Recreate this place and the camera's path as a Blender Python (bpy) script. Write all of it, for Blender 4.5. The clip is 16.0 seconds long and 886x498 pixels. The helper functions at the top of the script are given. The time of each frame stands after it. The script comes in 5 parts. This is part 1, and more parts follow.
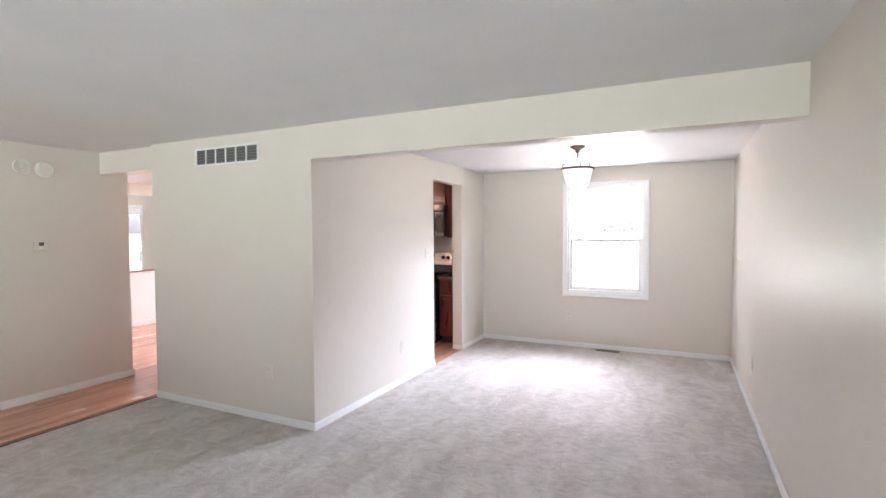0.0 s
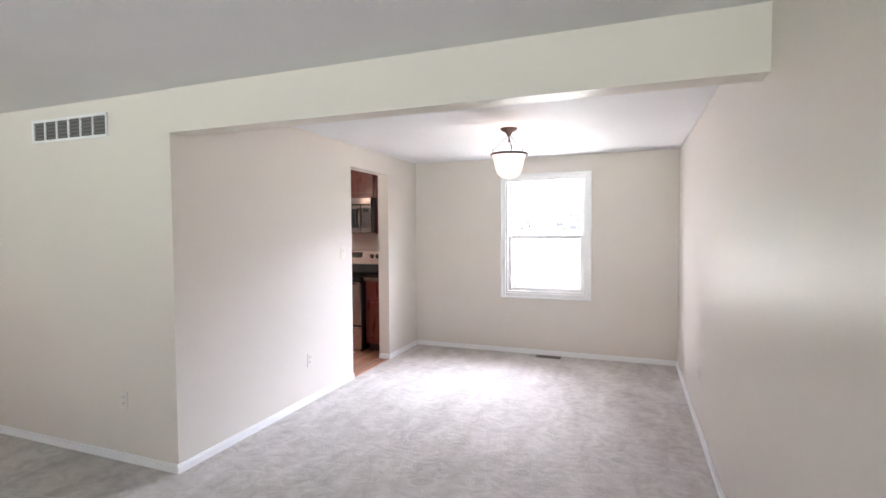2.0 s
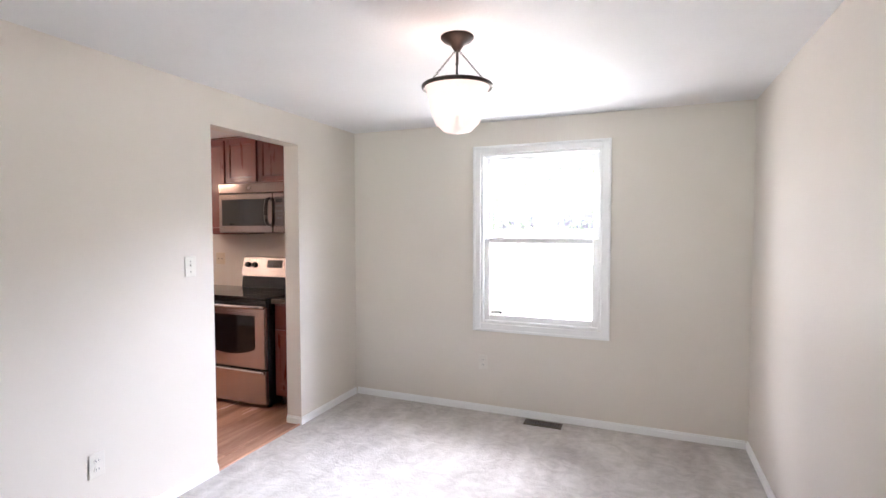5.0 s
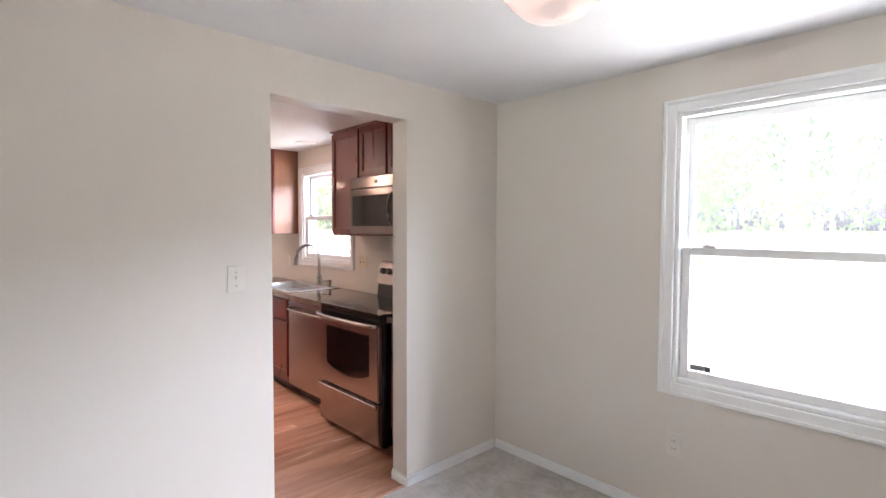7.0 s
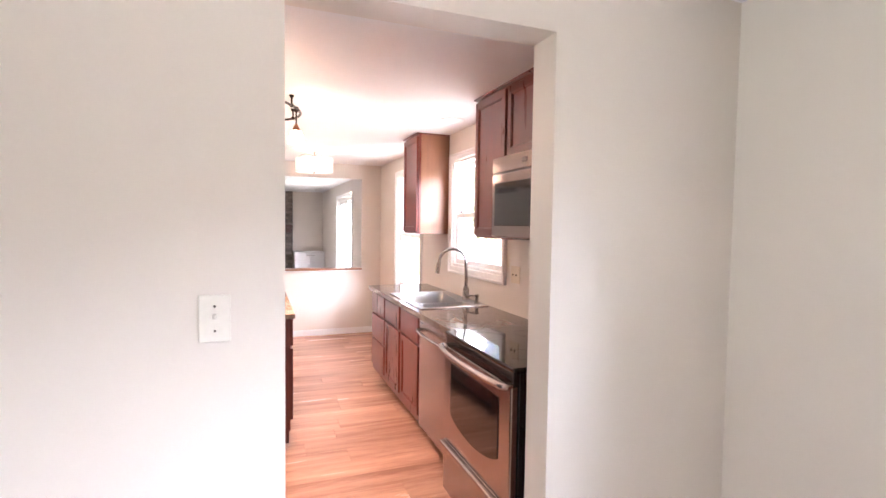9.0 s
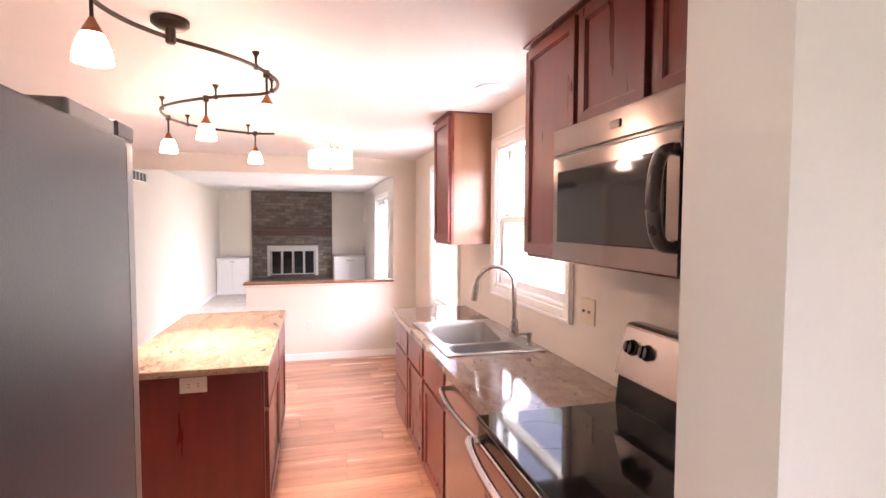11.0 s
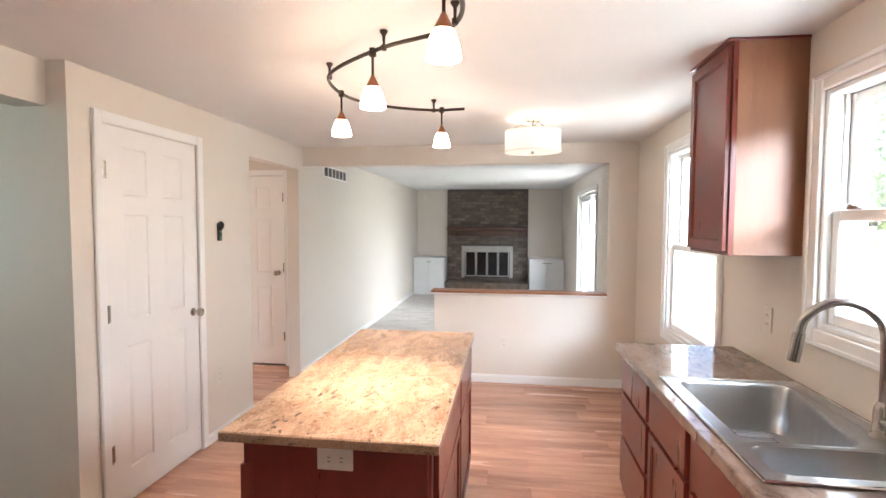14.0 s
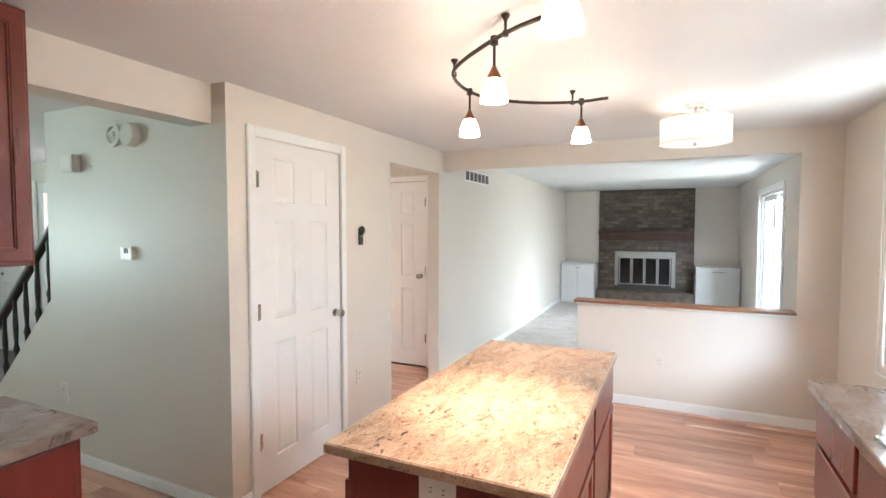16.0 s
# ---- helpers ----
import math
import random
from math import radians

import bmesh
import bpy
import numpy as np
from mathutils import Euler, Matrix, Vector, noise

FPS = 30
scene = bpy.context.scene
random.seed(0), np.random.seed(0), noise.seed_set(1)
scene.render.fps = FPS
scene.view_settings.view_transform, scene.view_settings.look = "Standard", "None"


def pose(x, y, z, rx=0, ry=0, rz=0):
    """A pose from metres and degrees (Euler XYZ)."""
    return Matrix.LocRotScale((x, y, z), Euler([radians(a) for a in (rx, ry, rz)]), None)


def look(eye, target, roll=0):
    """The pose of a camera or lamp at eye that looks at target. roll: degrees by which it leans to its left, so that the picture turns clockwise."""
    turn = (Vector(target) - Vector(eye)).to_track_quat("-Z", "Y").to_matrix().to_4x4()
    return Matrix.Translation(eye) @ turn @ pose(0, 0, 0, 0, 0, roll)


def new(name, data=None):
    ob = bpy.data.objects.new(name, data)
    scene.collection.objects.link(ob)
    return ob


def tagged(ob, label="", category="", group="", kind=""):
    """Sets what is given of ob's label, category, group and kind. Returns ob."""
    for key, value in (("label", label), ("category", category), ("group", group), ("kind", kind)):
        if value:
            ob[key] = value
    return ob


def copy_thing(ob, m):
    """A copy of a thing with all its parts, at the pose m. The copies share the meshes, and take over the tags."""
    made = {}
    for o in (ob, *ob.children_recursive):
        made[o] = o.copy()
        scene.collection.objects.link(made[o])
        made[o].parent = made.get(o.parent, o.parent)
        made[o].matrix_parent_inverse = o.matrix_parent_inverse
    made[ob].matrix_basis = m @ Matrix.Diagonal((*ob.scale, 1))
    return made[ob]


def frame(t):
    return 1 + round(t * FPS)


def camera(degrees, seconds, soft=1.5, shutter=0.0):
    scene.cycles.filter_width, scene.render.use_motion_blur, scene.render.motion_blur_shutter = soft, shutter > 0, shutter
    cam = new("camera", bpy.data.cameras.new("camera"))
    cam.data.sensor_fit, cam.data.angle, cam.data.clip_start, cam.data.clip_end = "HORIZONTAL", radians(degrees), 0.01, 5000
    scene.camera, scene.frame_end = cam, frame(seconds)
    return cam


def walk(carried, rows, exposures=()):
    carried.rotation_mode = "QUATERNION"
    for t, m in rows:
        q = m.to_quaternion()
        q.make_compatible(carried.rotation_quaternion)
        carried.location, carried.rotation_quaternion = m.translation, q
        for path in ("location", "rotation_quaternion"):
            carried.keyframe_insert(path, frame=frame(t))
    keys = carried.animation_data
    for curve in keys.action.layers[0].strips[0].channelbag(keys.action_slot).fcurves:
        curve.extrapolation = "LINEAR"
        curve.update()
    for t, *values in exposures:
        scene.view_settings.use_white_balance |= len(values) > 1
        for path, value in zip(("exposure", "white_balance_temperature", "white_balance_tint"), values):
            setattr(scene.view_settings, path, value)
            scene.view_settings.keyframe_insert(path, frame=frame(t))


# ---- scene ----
cam = camera(84.1, 16.0)
PATH = [
    (0, (0.282, 0.644, 1.521), (-0.586, 2.444, 1.447), -0.3),
    (0.5, (0.274, 0.737, 1.501), (-0.52, 2.571, 1.426), -0.4),
    (1, (0.308, 0.919, 1.493), (-0.448, 2.769, 1.414), -0.4),
    (1.5, (0.322, 1.127, 1.491), (-0.412, 2.985, 1.408), -0.3),
    (2, (0.349, 1.371, 1.481), (-0.362, 3.239, 1.401), -0.3),
    (2.5, (0.349, 1.652, 1.474), (-0.343, 3.527, 1.395), -0.2),
    (3, (0.301, 1.976, 1.482), (-0.379, 3.855, 1.401), -0.2),
    (3.5, (0.224, 2.324, 1.485), (-0.45, 4.205, 1.4), -0.1),
    (6, (0.134, 4.028, 1.486), (-0.902, 5.736, 1.400), 0.0),
    (6.5, (0.075, 4.326, 1.501), (-1.189, 5.873, 1.410), 0.1),
    (7, (-0.04, 4.599, 1.495), (-1.497, 5.966, 1.409), 0.2),
    (7.5, (-0.174, 4.859, 1.483), (-1.796, 6.026, 1.395), 0.4),
    (8, (-0.375, 5.114, 1.487), (-2.108, 6.107, 1.395), 0.5),
    (8.5, (-0.613, 5.349, 1.499), (-2.425, 6.189, 1.404), 0.8),
    (9, (-0.9, 5.49, 1.503), (-2.766, 6.203, 1.408), 0.8),
    (11.5, (-2.049, 6.002, 1.573), (-3.997, 6.444, 1.474), 0.5),
    (12, (-2.227, 6.019, 1.57), (-4.197, 6.353, 1.475), 0.9),
    (12.5, (-2.416, 6.008, 1.562), (-4.404, 6.209, 1.461), 0.5),
    (13, (-2.573, 5.979, 1.564), (-4.569, 6.057, 1.461), 0.4),
    (13.5, (-2.727, 5.947, 1.563), (-4.723, 5.869, 1.46), 0.5),
    (14, (-2.863, 5.93, 1.558), (-4.843, 5.668, 1.453), 0.2),
    (14.5, (-2.973, 5.923, 1.552), (-4.927, 5.505, 1.452), 0.2),
    (15, (-3.041, 5.915, 1.559), (-4.953, 5.338, 1.462), 0.1),
    (15.5, (-3.068, 5.94, 1.557), (-4.931, 5.218, 1.465), 0.1),
    (16, (-3.087, 5.99, 1.564), (-4.896, 5.142, 1.472), -0.0),
]
walk(cam, [(t, look(eye, target, roll)) for t, eye, target, roll in PATH],
     [(0, 2.9, 6150, 24), (2, 2.8, 6150, 24), (3.5, 2.78, 6150, 23), (6, 2.42, 6150, 22), (6.5, 2.2, 6150, 20), (7, 2.38, 6200, 22), (8, 2.84, 6250, 23), (8.5, 2.95, 6300, 25), (9, 2.97, 6400, 27),
      (11.5, 2.95, 6700, 31), (12.5, 2.72, 6400, 23), (14, 2.47, 6050, 11), (16, 2.55, 5750, 6)])

# ---- the plan ----
XW, XWK = -2.205, -2.335        # wall between dining room and kitchen
XR, YB, YS, YSK = 0.832, 7.122, 3.54, 3.65
XT, YP, XH, XHF = -4.945, 3.871, -7.623, -7.743
XF = -13.95                     # fireplace wall
H = 2.315
YFRONT, XLEFT = -3.6, -6.35


# ---- light ----
world = bpy.data.worlds.new("sky")
scene.world = world
world.use_nodes = True
wn = world.node_tree
sky = wn.nodes.new("ShaderNodeTexSky")
sky.sky_type = "NISHITA"
sky.sun_disc = False
sky.sun_elevation = radians(68)
sky.sun_rotation = radians(200)
sky.air_density, sky.dust_density, sky.ozone_density = 0.6, 6.0, 0.6
wn.links.new(sky.outputs[0], wn.nodes["Background"].inputs[0])
wn.nodes["Background"].inputs[1].default_value = 0.15


def lamp(name, kind, m, energy, colour=(1, 1, 1), **more):
    d = bpy.data.lights.new(name, kind)
    d.energy, d.color = energy, colour
    if kind == "AREA":
        d.shape, d.size, d.size_y = "RECTANGLE", more["size"], more["size_y"]
    elif kind == "SUN":
        d.angle = more["angle"]
    else:
        if kind == "SPOT":
            d.spot_size, d.spot_blend = more["angle"], 1.0
        d.shadow_soft_size = more.get("size", 0.05)
    ob = new(name, d)
    ob.matrix_world = m
    return ob


lamp("sun", "SUN", look((-1.5, -4.5, 12), (0, 0, 0)), 5.0, (1, 0.95, 0.88), angle=radians(1))

WARM = (1.0, 0.75, 0.58)
LAMP_W, DRUM_W, PEND_W = 20.0, 0.3, 0.35
SKY = (0.93, 0.97, 1.0)
# daylight from the open sky above each window
lamp("sky_light", "AREA", look((2.6, YB + 3.6, 3.7), (-0.575, YB, 1.35)), 235, (0.74, 0.87, 1.0), size=4.4, size_y=1.6)
lamp("sky_light", "AREA", look((0.5, YB + 3.4, 3.8), (-0.575, YB, 1.35)), 350, (0.90, 0.95, 1.0), size=5.0, size_y=2.4)
for xl, xc, zl, width, power in ((-4.3, -4.45, 2.75, 2.4, 52), (-6.0, -6.3, 2.35, 3.2, 30), (-10.36, -10.65, 2.4, 2.4, 95)):
    lamp("sky_light", "AREA", look((xl, YB + 2.6, zl), (xc, YB, 1.3)), power, SKY, size=width, size_y=1.6)
# light thrown up from the sunlit lawn and trees, through the windows at the front and back
LAWN_LIGHT = (0.93, 1.0, 0.86)
lamp("lawn_light", "AREA", look((0.1, YFRONT - 1.5, 0.75), (-3.0, 0.8, 1.5)), 150, (0.85, 1.0, 0.93), size=2.6, size_y=0.9)
for xl, power in ((-0.3, 26), (-4.45, 8), (-10.6, 8)):
    lamp("lawn_light", "AREA", look((xl, YB + 2.2, 0.0), (xl - 0.2, YB - 0.6, 1.75)), power, LAWN_LIGHT, size=3.4, size_y=1.8)

# added fill lamp to brighten the hall door; no source is known there
lamp("hall_window_light", "AREA", look((-7.0, 1.14, 1.45), (-7.3, 3.0, 1.2)), 2.8, (1.0, 0.84, 0.72), size=0.8, size_y=1.0)

# ---- materials ----
def mat(name, a, b=None, rough=0.6, metal=0.0, scale=4.0, stretch=(1, 1, 1), detail=6.0, fine=60.0, fine_mix=0.25,
        bump=0.02, bump_scale=None, rough_var=0.08, low=0.35, high=0.65, spec=0.5, coat=0.0, rnd=0.0, distort=0.0, turn=0.0):
    """Two-scale noise between colours a and b, with bump; rnd: lightness that varies from piece to piece."""
    m = bpy.data.materials.new(name)
    m.use_nodes = True
    nt = m.node_tree
    n, l = nt.nodes, nt.links
    p = n["Principled BSDF"]
    b = b or tuple(c * 0.9 for c in a)
    tc, mp = n.new("ShaderNodeTexCoord"), n.new("ShaderNodeMapping")
    mp.inputs["Scale"].default_value = stretch
    mp.inputs["Rotation"].default_value = (0, 0, turn)
    l.new(tc.outputs["Object"], mp.inputs["Vector"])
    n1, n2 = n.new("ShaderNodeTexNoise"), n.new("ShaderNodeTexNoise")
    n1.inputs["Scale"].default_value, n1.inputs["Detail"].default_value = scale, detail
    n1.inputs["Distortion"].default_value = distort
    n2.inputs["Scale"].default_value, n2.inputs["Detail"].default_value = fine, 4.0
    for t in (n1, n2):
        l.new(mp.outputs[0], t.inputs["Vector"])
    info = n.new("ShaderNodeObjectInfo")
    if rnd:
        shift = n.new("ShaderNodeVectorMath")
        shift.operation = "MULTIPLY_ADD"
        shift.inputs[1].default_value = (31, 17, 11)
        l.new(info.outputs["Random"], shift.inputs[0])
        l.new(mp.outputs[0], shift.inputs[2])
        for t in (n1, n2):
            l.new(shift.outputs[0], t.inputs["Vector"])
    mix = n.new("ShaderNodeMath")
    mix.operation = "MULTIPLY_ADD"
    mix.inputs[1].default_value = fine_mix
    l.new(n2.outputs[0], mix.inputs[0])
    sub = n.new("ShaderNodeMath")
    sub.operation = "MULTIPLY_ADD"
    sub.inputs[1].default_value, sub.inputs[2].default_value = 1 - fine_mix, 0
    l.new(n1.outputs[0], sub.inputs[0])
    l.new(sub.outputs[0], mix.inputs[2])
    ramp = n.new("ShaderNodeValToRGB")
    e = ramp.color_ramp.elements
    e[0].position, e[0].color = low, (*b, 1)
    e[1].position, e[1].color = high, (*a, 1)
    l.new(mix.outputs[0], ramp.inputs[0])
    out = ramp.outputs[0]
    if rnd:
        hsv = n.new("ShaderNodeHueSaturation")
        rr = n.new("ShaderNodeMapRange")
        rr.inputs[3].default_value, rr.inputs[4].default_value = 1 - rnd, 1 + rnd
        l.new(info.outputs["Random"], rr.inputs[0])
        l.new(rr.outputs[0], hsv.inputs["Value"])
        l.new(out, hsv.inputs["Color"])
        out = hsv.outputs[0]
    l.new(out, p.inputs["Base Color"])
    rm = n.new("ShaderNodeMapRange")
    rm.inputs[3].default_value, rm.inputs[4].default_value = max(0.02, rough - rough_var), min(1, rough + rough_var)
    l.new(n1.outputs[0], rm.inputs[0])
    l.new(rm.outputs[0], p.inputs["Roughness"])
    p.inputs["Metallic"].default_value = metal
    p.inputs["Specular IOR Level"].default_value = spec
    p.inputs["Coat Weight"].default_value = coat
    p.inputs["Coat Roughness"].default_value = 0.08
    if bump:
        bp = n.new("ShaderNodeBump")
        bp.inputs["Strength"].default_value, bp.inputs["Distance"].default_value = min(1, bump * 10), 0.004
        l.new(n2.outputs[0], bp.inputs["Height"])
        l.new(bp.outputs[0], p.inputs["Normal"])
    return m


def glow(name, colour, strength):
    m = bpy.data.materials.new(name)
    m.use_nodes = True
    p = m.node_tree.nodes["Principled BSDF"]
    p.inputs["Base Color"].default_value = (0.85, 0.83, 0.8, 1)
    p.inputs["Emission Color"].default_value = (*colour, 1)
    p.inputs["Emission Strength"].default_value = strength
    p.inputs["Roughness"].default_value = 0.35
    return m


def glass(name, tint=(1, 1, 1), rough=0.0, thin=0.9, haze=0.028):
    """Thin pane: clear, with a weak gloss and a pale veil standing in for outdoor glare."""
    m = bpy.data.materials.new(name)
    m.use_nodes = True
    n, l = m.node_tree.nodes, m.node_tree.links
    n.clear()
    out, mx, tr, gl = (n.new("ShaderNode" + k) for k in ("OutputMaterial", "MixShader", "BsdfTransparent", "BsdfGlossy"))
    tr.inputs[0].default_value = (*tint, 1)
    gl.inputs["Roughness"].default_value = rough
    mx.inputs[0].default_value = 1 - thin
    veil_mix, veil = n.new("ShaderNodeMixShader"), n.new("ShaderNodeBsdfTranslucent")
    veil_mix.inputs[0].default_value = haze
    l.new(tr.outputs[0], veil_mix.inputs[1])
    l.new(veil.outputs[0], veil_mix.inputs[2])
    l.new(veil_mix.outputs[0], mx.inputs[1])
    l.new(gl.outputs[0], mx.inputs[2])
    l.new(mx.outputs[0], out.inputs[0])
    return m


WALL = mat("wall_paint", (0.74, 0.685, 0.612), (0.715, 0.66, 0.588), rough=0.41, scale=1.5, fine=140, bump=0.005, rough_var=0.05, spec=0.45)
CEIL = mat("ceiling_paint", (0.81, 0.805, 0.80), (0.77, 0.765, 0.76), rough=0.7, scale=2.0, fine=90, bump=0.03)
TRIM = mat("white_trim", (0.88, 0.88, 0.865), (0.85, 0.85, 0.835), rough=0.35, scale=3, fine=120, bump=0.006)
DOORW = mat("door_white", (0.87, 0.865, 0.85), (0.84, 0.835, 0.82), rough=0.38, scale=3, fine=120, bump=0.006)
PLATE = mat("ivory_plastic", (0.81, 0.775, 0.69), rough=0.3, scale=8, bump=0)
IVORY = mat("aged_ivory_plastic", (0.72, 0.62, 0.47), rough=0.35, scale=8, bump=0)
ALMOND = mat("almond_plastic", (0.76, 0.715, 0.645), rough=0.35, scale=8, bump=0)
OAK = mat("floor_plank", (0.64, 0.365, 0.245), (0.37, 0.182, 0.122), rough=0.25, spec=0.65, scale=2.0, stretch=(5, 0.45, 1), detail=7, fine=22, fine_mix=0.22, bump=0.012, rnd=0.12, low=0.33, high=0.60, distort=0.5)
CHERRY = mat("cherry_wood", (0.205, 0.038, 0.024), (0.125, 0.022, 0.0145), rough=0.30, scale=3.0, stretch=(6, 6, 0.8), detail=4, fine=40, bump=0.006, coat=0.15, rnd=0.05, low=0.22, high=0.78)
# paler copy of the cherry: window light on the cabinet side, put into its colour
CHERRY_LIT = mat("cherry_lit_side", (0.27, 0.115, 0.055), (0.20, 0.08, 0.04), rough=0.5, spec=0.7, scale=3.0, stretch=(5, 5, 0.8), detail=7, fine=40, bump=0.006)
# near-black brown, used on the toe kicks and the stair cap
CAB_DARK = mat("near_black_brown", (0.05, 0.015, 0.01), rough=0.5, bump=0)
STEEL = mat("brushed_steel", (0.42, 0.372, 0.355), (0.38, 0.335, 0.32), rough=0.26, metal=1.0, scale=2, stretch=(0.3, 0.3, 1), fine=150, bump=0, rough_var=0.02)
SINK_STEEL = mat("satin_sink_steel", (0.47, 0.475, 0.485), (0.41, 0.415, 0.42), rough=0.30, metal=1.0, scale=4, stretch=(12, 1, 1), fine=60, bump=0, rough_var=0.05)
BAND_STEEL = mat("dull_brushed_steel", (0.25, 0.205, 0.188), (0.20, 0.163, 0.15), rough=0.17, metal=1.0, scale=2, stretch=(0.3, 0.3, 1), fine=150, bump=0, rough_var=0.02)
DOOR_STEEL = mat("dark_satin_steel", (0.27, 0.265, 0.265), (0.235, 0.23, 0.23), rough=0.34, metal=1.0, scale=2, stretch=(1, 1, 0.3), fine=150, bump=0, rough_var=0.03)
CHROME = mat("chrome", (0.72, 0.71, 0.70), rough=0.12, metal=1.0, bump=0)
NICKEL = mat("nickel", (0.50, 0.47, 0.43), rough=0.25, metal=1.0, bump=0)
BRONZE = mat("bronze", (0.055, 0.04, 0.032), (0.035, 0.026, 0.02), rough=0.38, metal=0.7, scale=20, bump=0.004)
COPPER = mat("copper_cap", (0.30, 0.12, 0.06), rough=0.35, metal=0.8, bump=0)
for m in (STEEL, BAND_STEEL):
    brush = m.node_tree.nodes["Principled BSDF"]
    brush.inputs["Anisotropic"].default_value, brush.inputs["Anisotropic Rotation"].default_value = 0.7, 0.25
PEWTER = mat("pale_pewter", (0.44, 0.425, 0.40), (0.36, 0.35, 0.325), rough=0.42, metal=0.35, scale=8, bump=0.004)
BLACK = mat("black_enamel", (0.012, 0.012, 0.013), rough=0.18, bump=0, rough_var=0.03)
CERAMIC = mat("black_glass_top", (0.010, 0.010, 0.011), (0.016, 0.016, 0.017), rough=0.06, scale=300, bump=0, rough_var=0.02)
DARKPL = mat("charcoal_plastic", (0.055, 0.05, 0.05), rough=0.28, bump=0)
GREYPL = mat("grey_plastic", (0.14, 0.14, 0.145), rough=0.4, bump=0)
FRIDGE = mat("fridge_side", (0.082, 0.084, 0.088), (0.06, 0.062, 0.065), rough=0.38, metal=0.3, scale=3, fine=160, bump=0.01)
WCAB = mat("white_cabinet", (0.78, 0.78, 0.78), (0.74, 0.74, 0.74), rough=0.4, bump=0.003)
BRICK = mat("fireplace_brick", (0.185, 0.145, 0.115), (0.10, 0.078, 0.062), rough=0.85, scale=9, fine=70, bump=0.06, rnd=0.35)
MORTAR = mat("mortar", (0.20, 0.185, 0.17), rough=0.9, scale=20, bump=0.05)
DARK_JOINT = mat("dark_mortar", (0.10, 0.088, 0.076), rough=0.9, scale=20, bump=0.05)
MANTEL = mat("mantel_wood", (0.10, 0.045, 0.03), (0.055, 0.025, 0.017), rough=0.5, scale=4, stretch=(6, 0.8, 6), bump=0.03)
LEDGE = mat("ledge_wood", (0.36, 0.16, 0.075), (0.25, 0.10, 0.045), rough=0.35, scale=4, stretch=(8, 0.8, 8), bump=0.01)
SOOT = mat("firebox_black", (0.02, 0.019, 0.018), rough=0.6, bump=0.02)
RAIL = mat("dark_rail_wood", (0.05, 0.035, 0.028), (0.03, 0.02, 0.016), rough=0.4, scale=5, bump=0.01)
VENTD = mat("vent_dark", (0.10, 0.095, 0.09), rough=0.7, bump=0)
VENTB = mat("vent_brown", (0.10, 0.075, 0.055), rough=0.45, metal=0.4, bump=0)
LCD = mat("display_grey", (0.10, 0.11, 0.10), rough=0.45, bump=0)
PATIO = mat("pale_concrete", (0.66, 0.65, 0.62), (0.57, 0.56, 0.53), rough=0.85, scale=2, fine=40, bump=0.04)
LAWN = mat("lawn", (0.10, 0.16, 0.04), (0.06, 0.11, 0.025), rough=0.9, scale=3, fine=40, bump=0.05)
LEAF = mat("leaf", (0.11, 0.17, 0.05), (0.05, 0.10, 0.025), rough=0.6, scale=6, bump=0, rnd=0.1)
leaf = LEAF.node_tree
through_leaf, both = leaf.nodes.new("ShaderNodeBsdfTranslucent"), leaf.nodes.new("ShaderNodeMixShader")
through_leaf.inputs[0].default_value, both.inputs[0].default_value = (0.22, 0.34, 0.10, 1), 0.5
leaf.links.new(leaf.nodes["Principled BSDF"].outputs[0], both.inputs[1])
leaf.links.new(through_leaf.outputs[0], both.inputs[2])
leaf.links.new(both.outputs[0], leaf.nodes["Material Output"].inputs[0])
BARK = mat("bark", (0.34, 0.29, 0.24), (0.24, 0.20, 0.165), rough=0.9, scale=8, bump=0.08)
BURNER = mat("burner_mark", (0.03, 0.03, 0.031), rough=0.1, bump=0)
KEYPAD = mat("keypad_grey", (0.15, 0.128, 0.12), rough=0.35, metal=0.6, bump=0)
PANE = glass("pane_glass", (0.98, 1.0, 0.99), thin=0.94)
SHADE = glow("lit_shade", (1.0, 0.74, 0.52), 9.0)
DRUM = glow("lit_drum", (1.0, 0.84, 0.64), 0.10)
BOWL = glow("lit_bowl", (1.0, 0.84, 0.74), 0.06)
bowl = BOWL.node_tree.nodes["Principled BSDF"]
bowl.inputs["Base Color"].default_value = (0.76, 0.69, 0.64, 1)
bowl.inputs["Transmission Weight"].default_value, bowl.inputs["Roughness"].default_value, bowl.inputs["IOR"].default_value = 0.6, 0.45, 1.1
BULB = glow("lit_bulb", (1.0, 0.8, 0.6), 1.5)


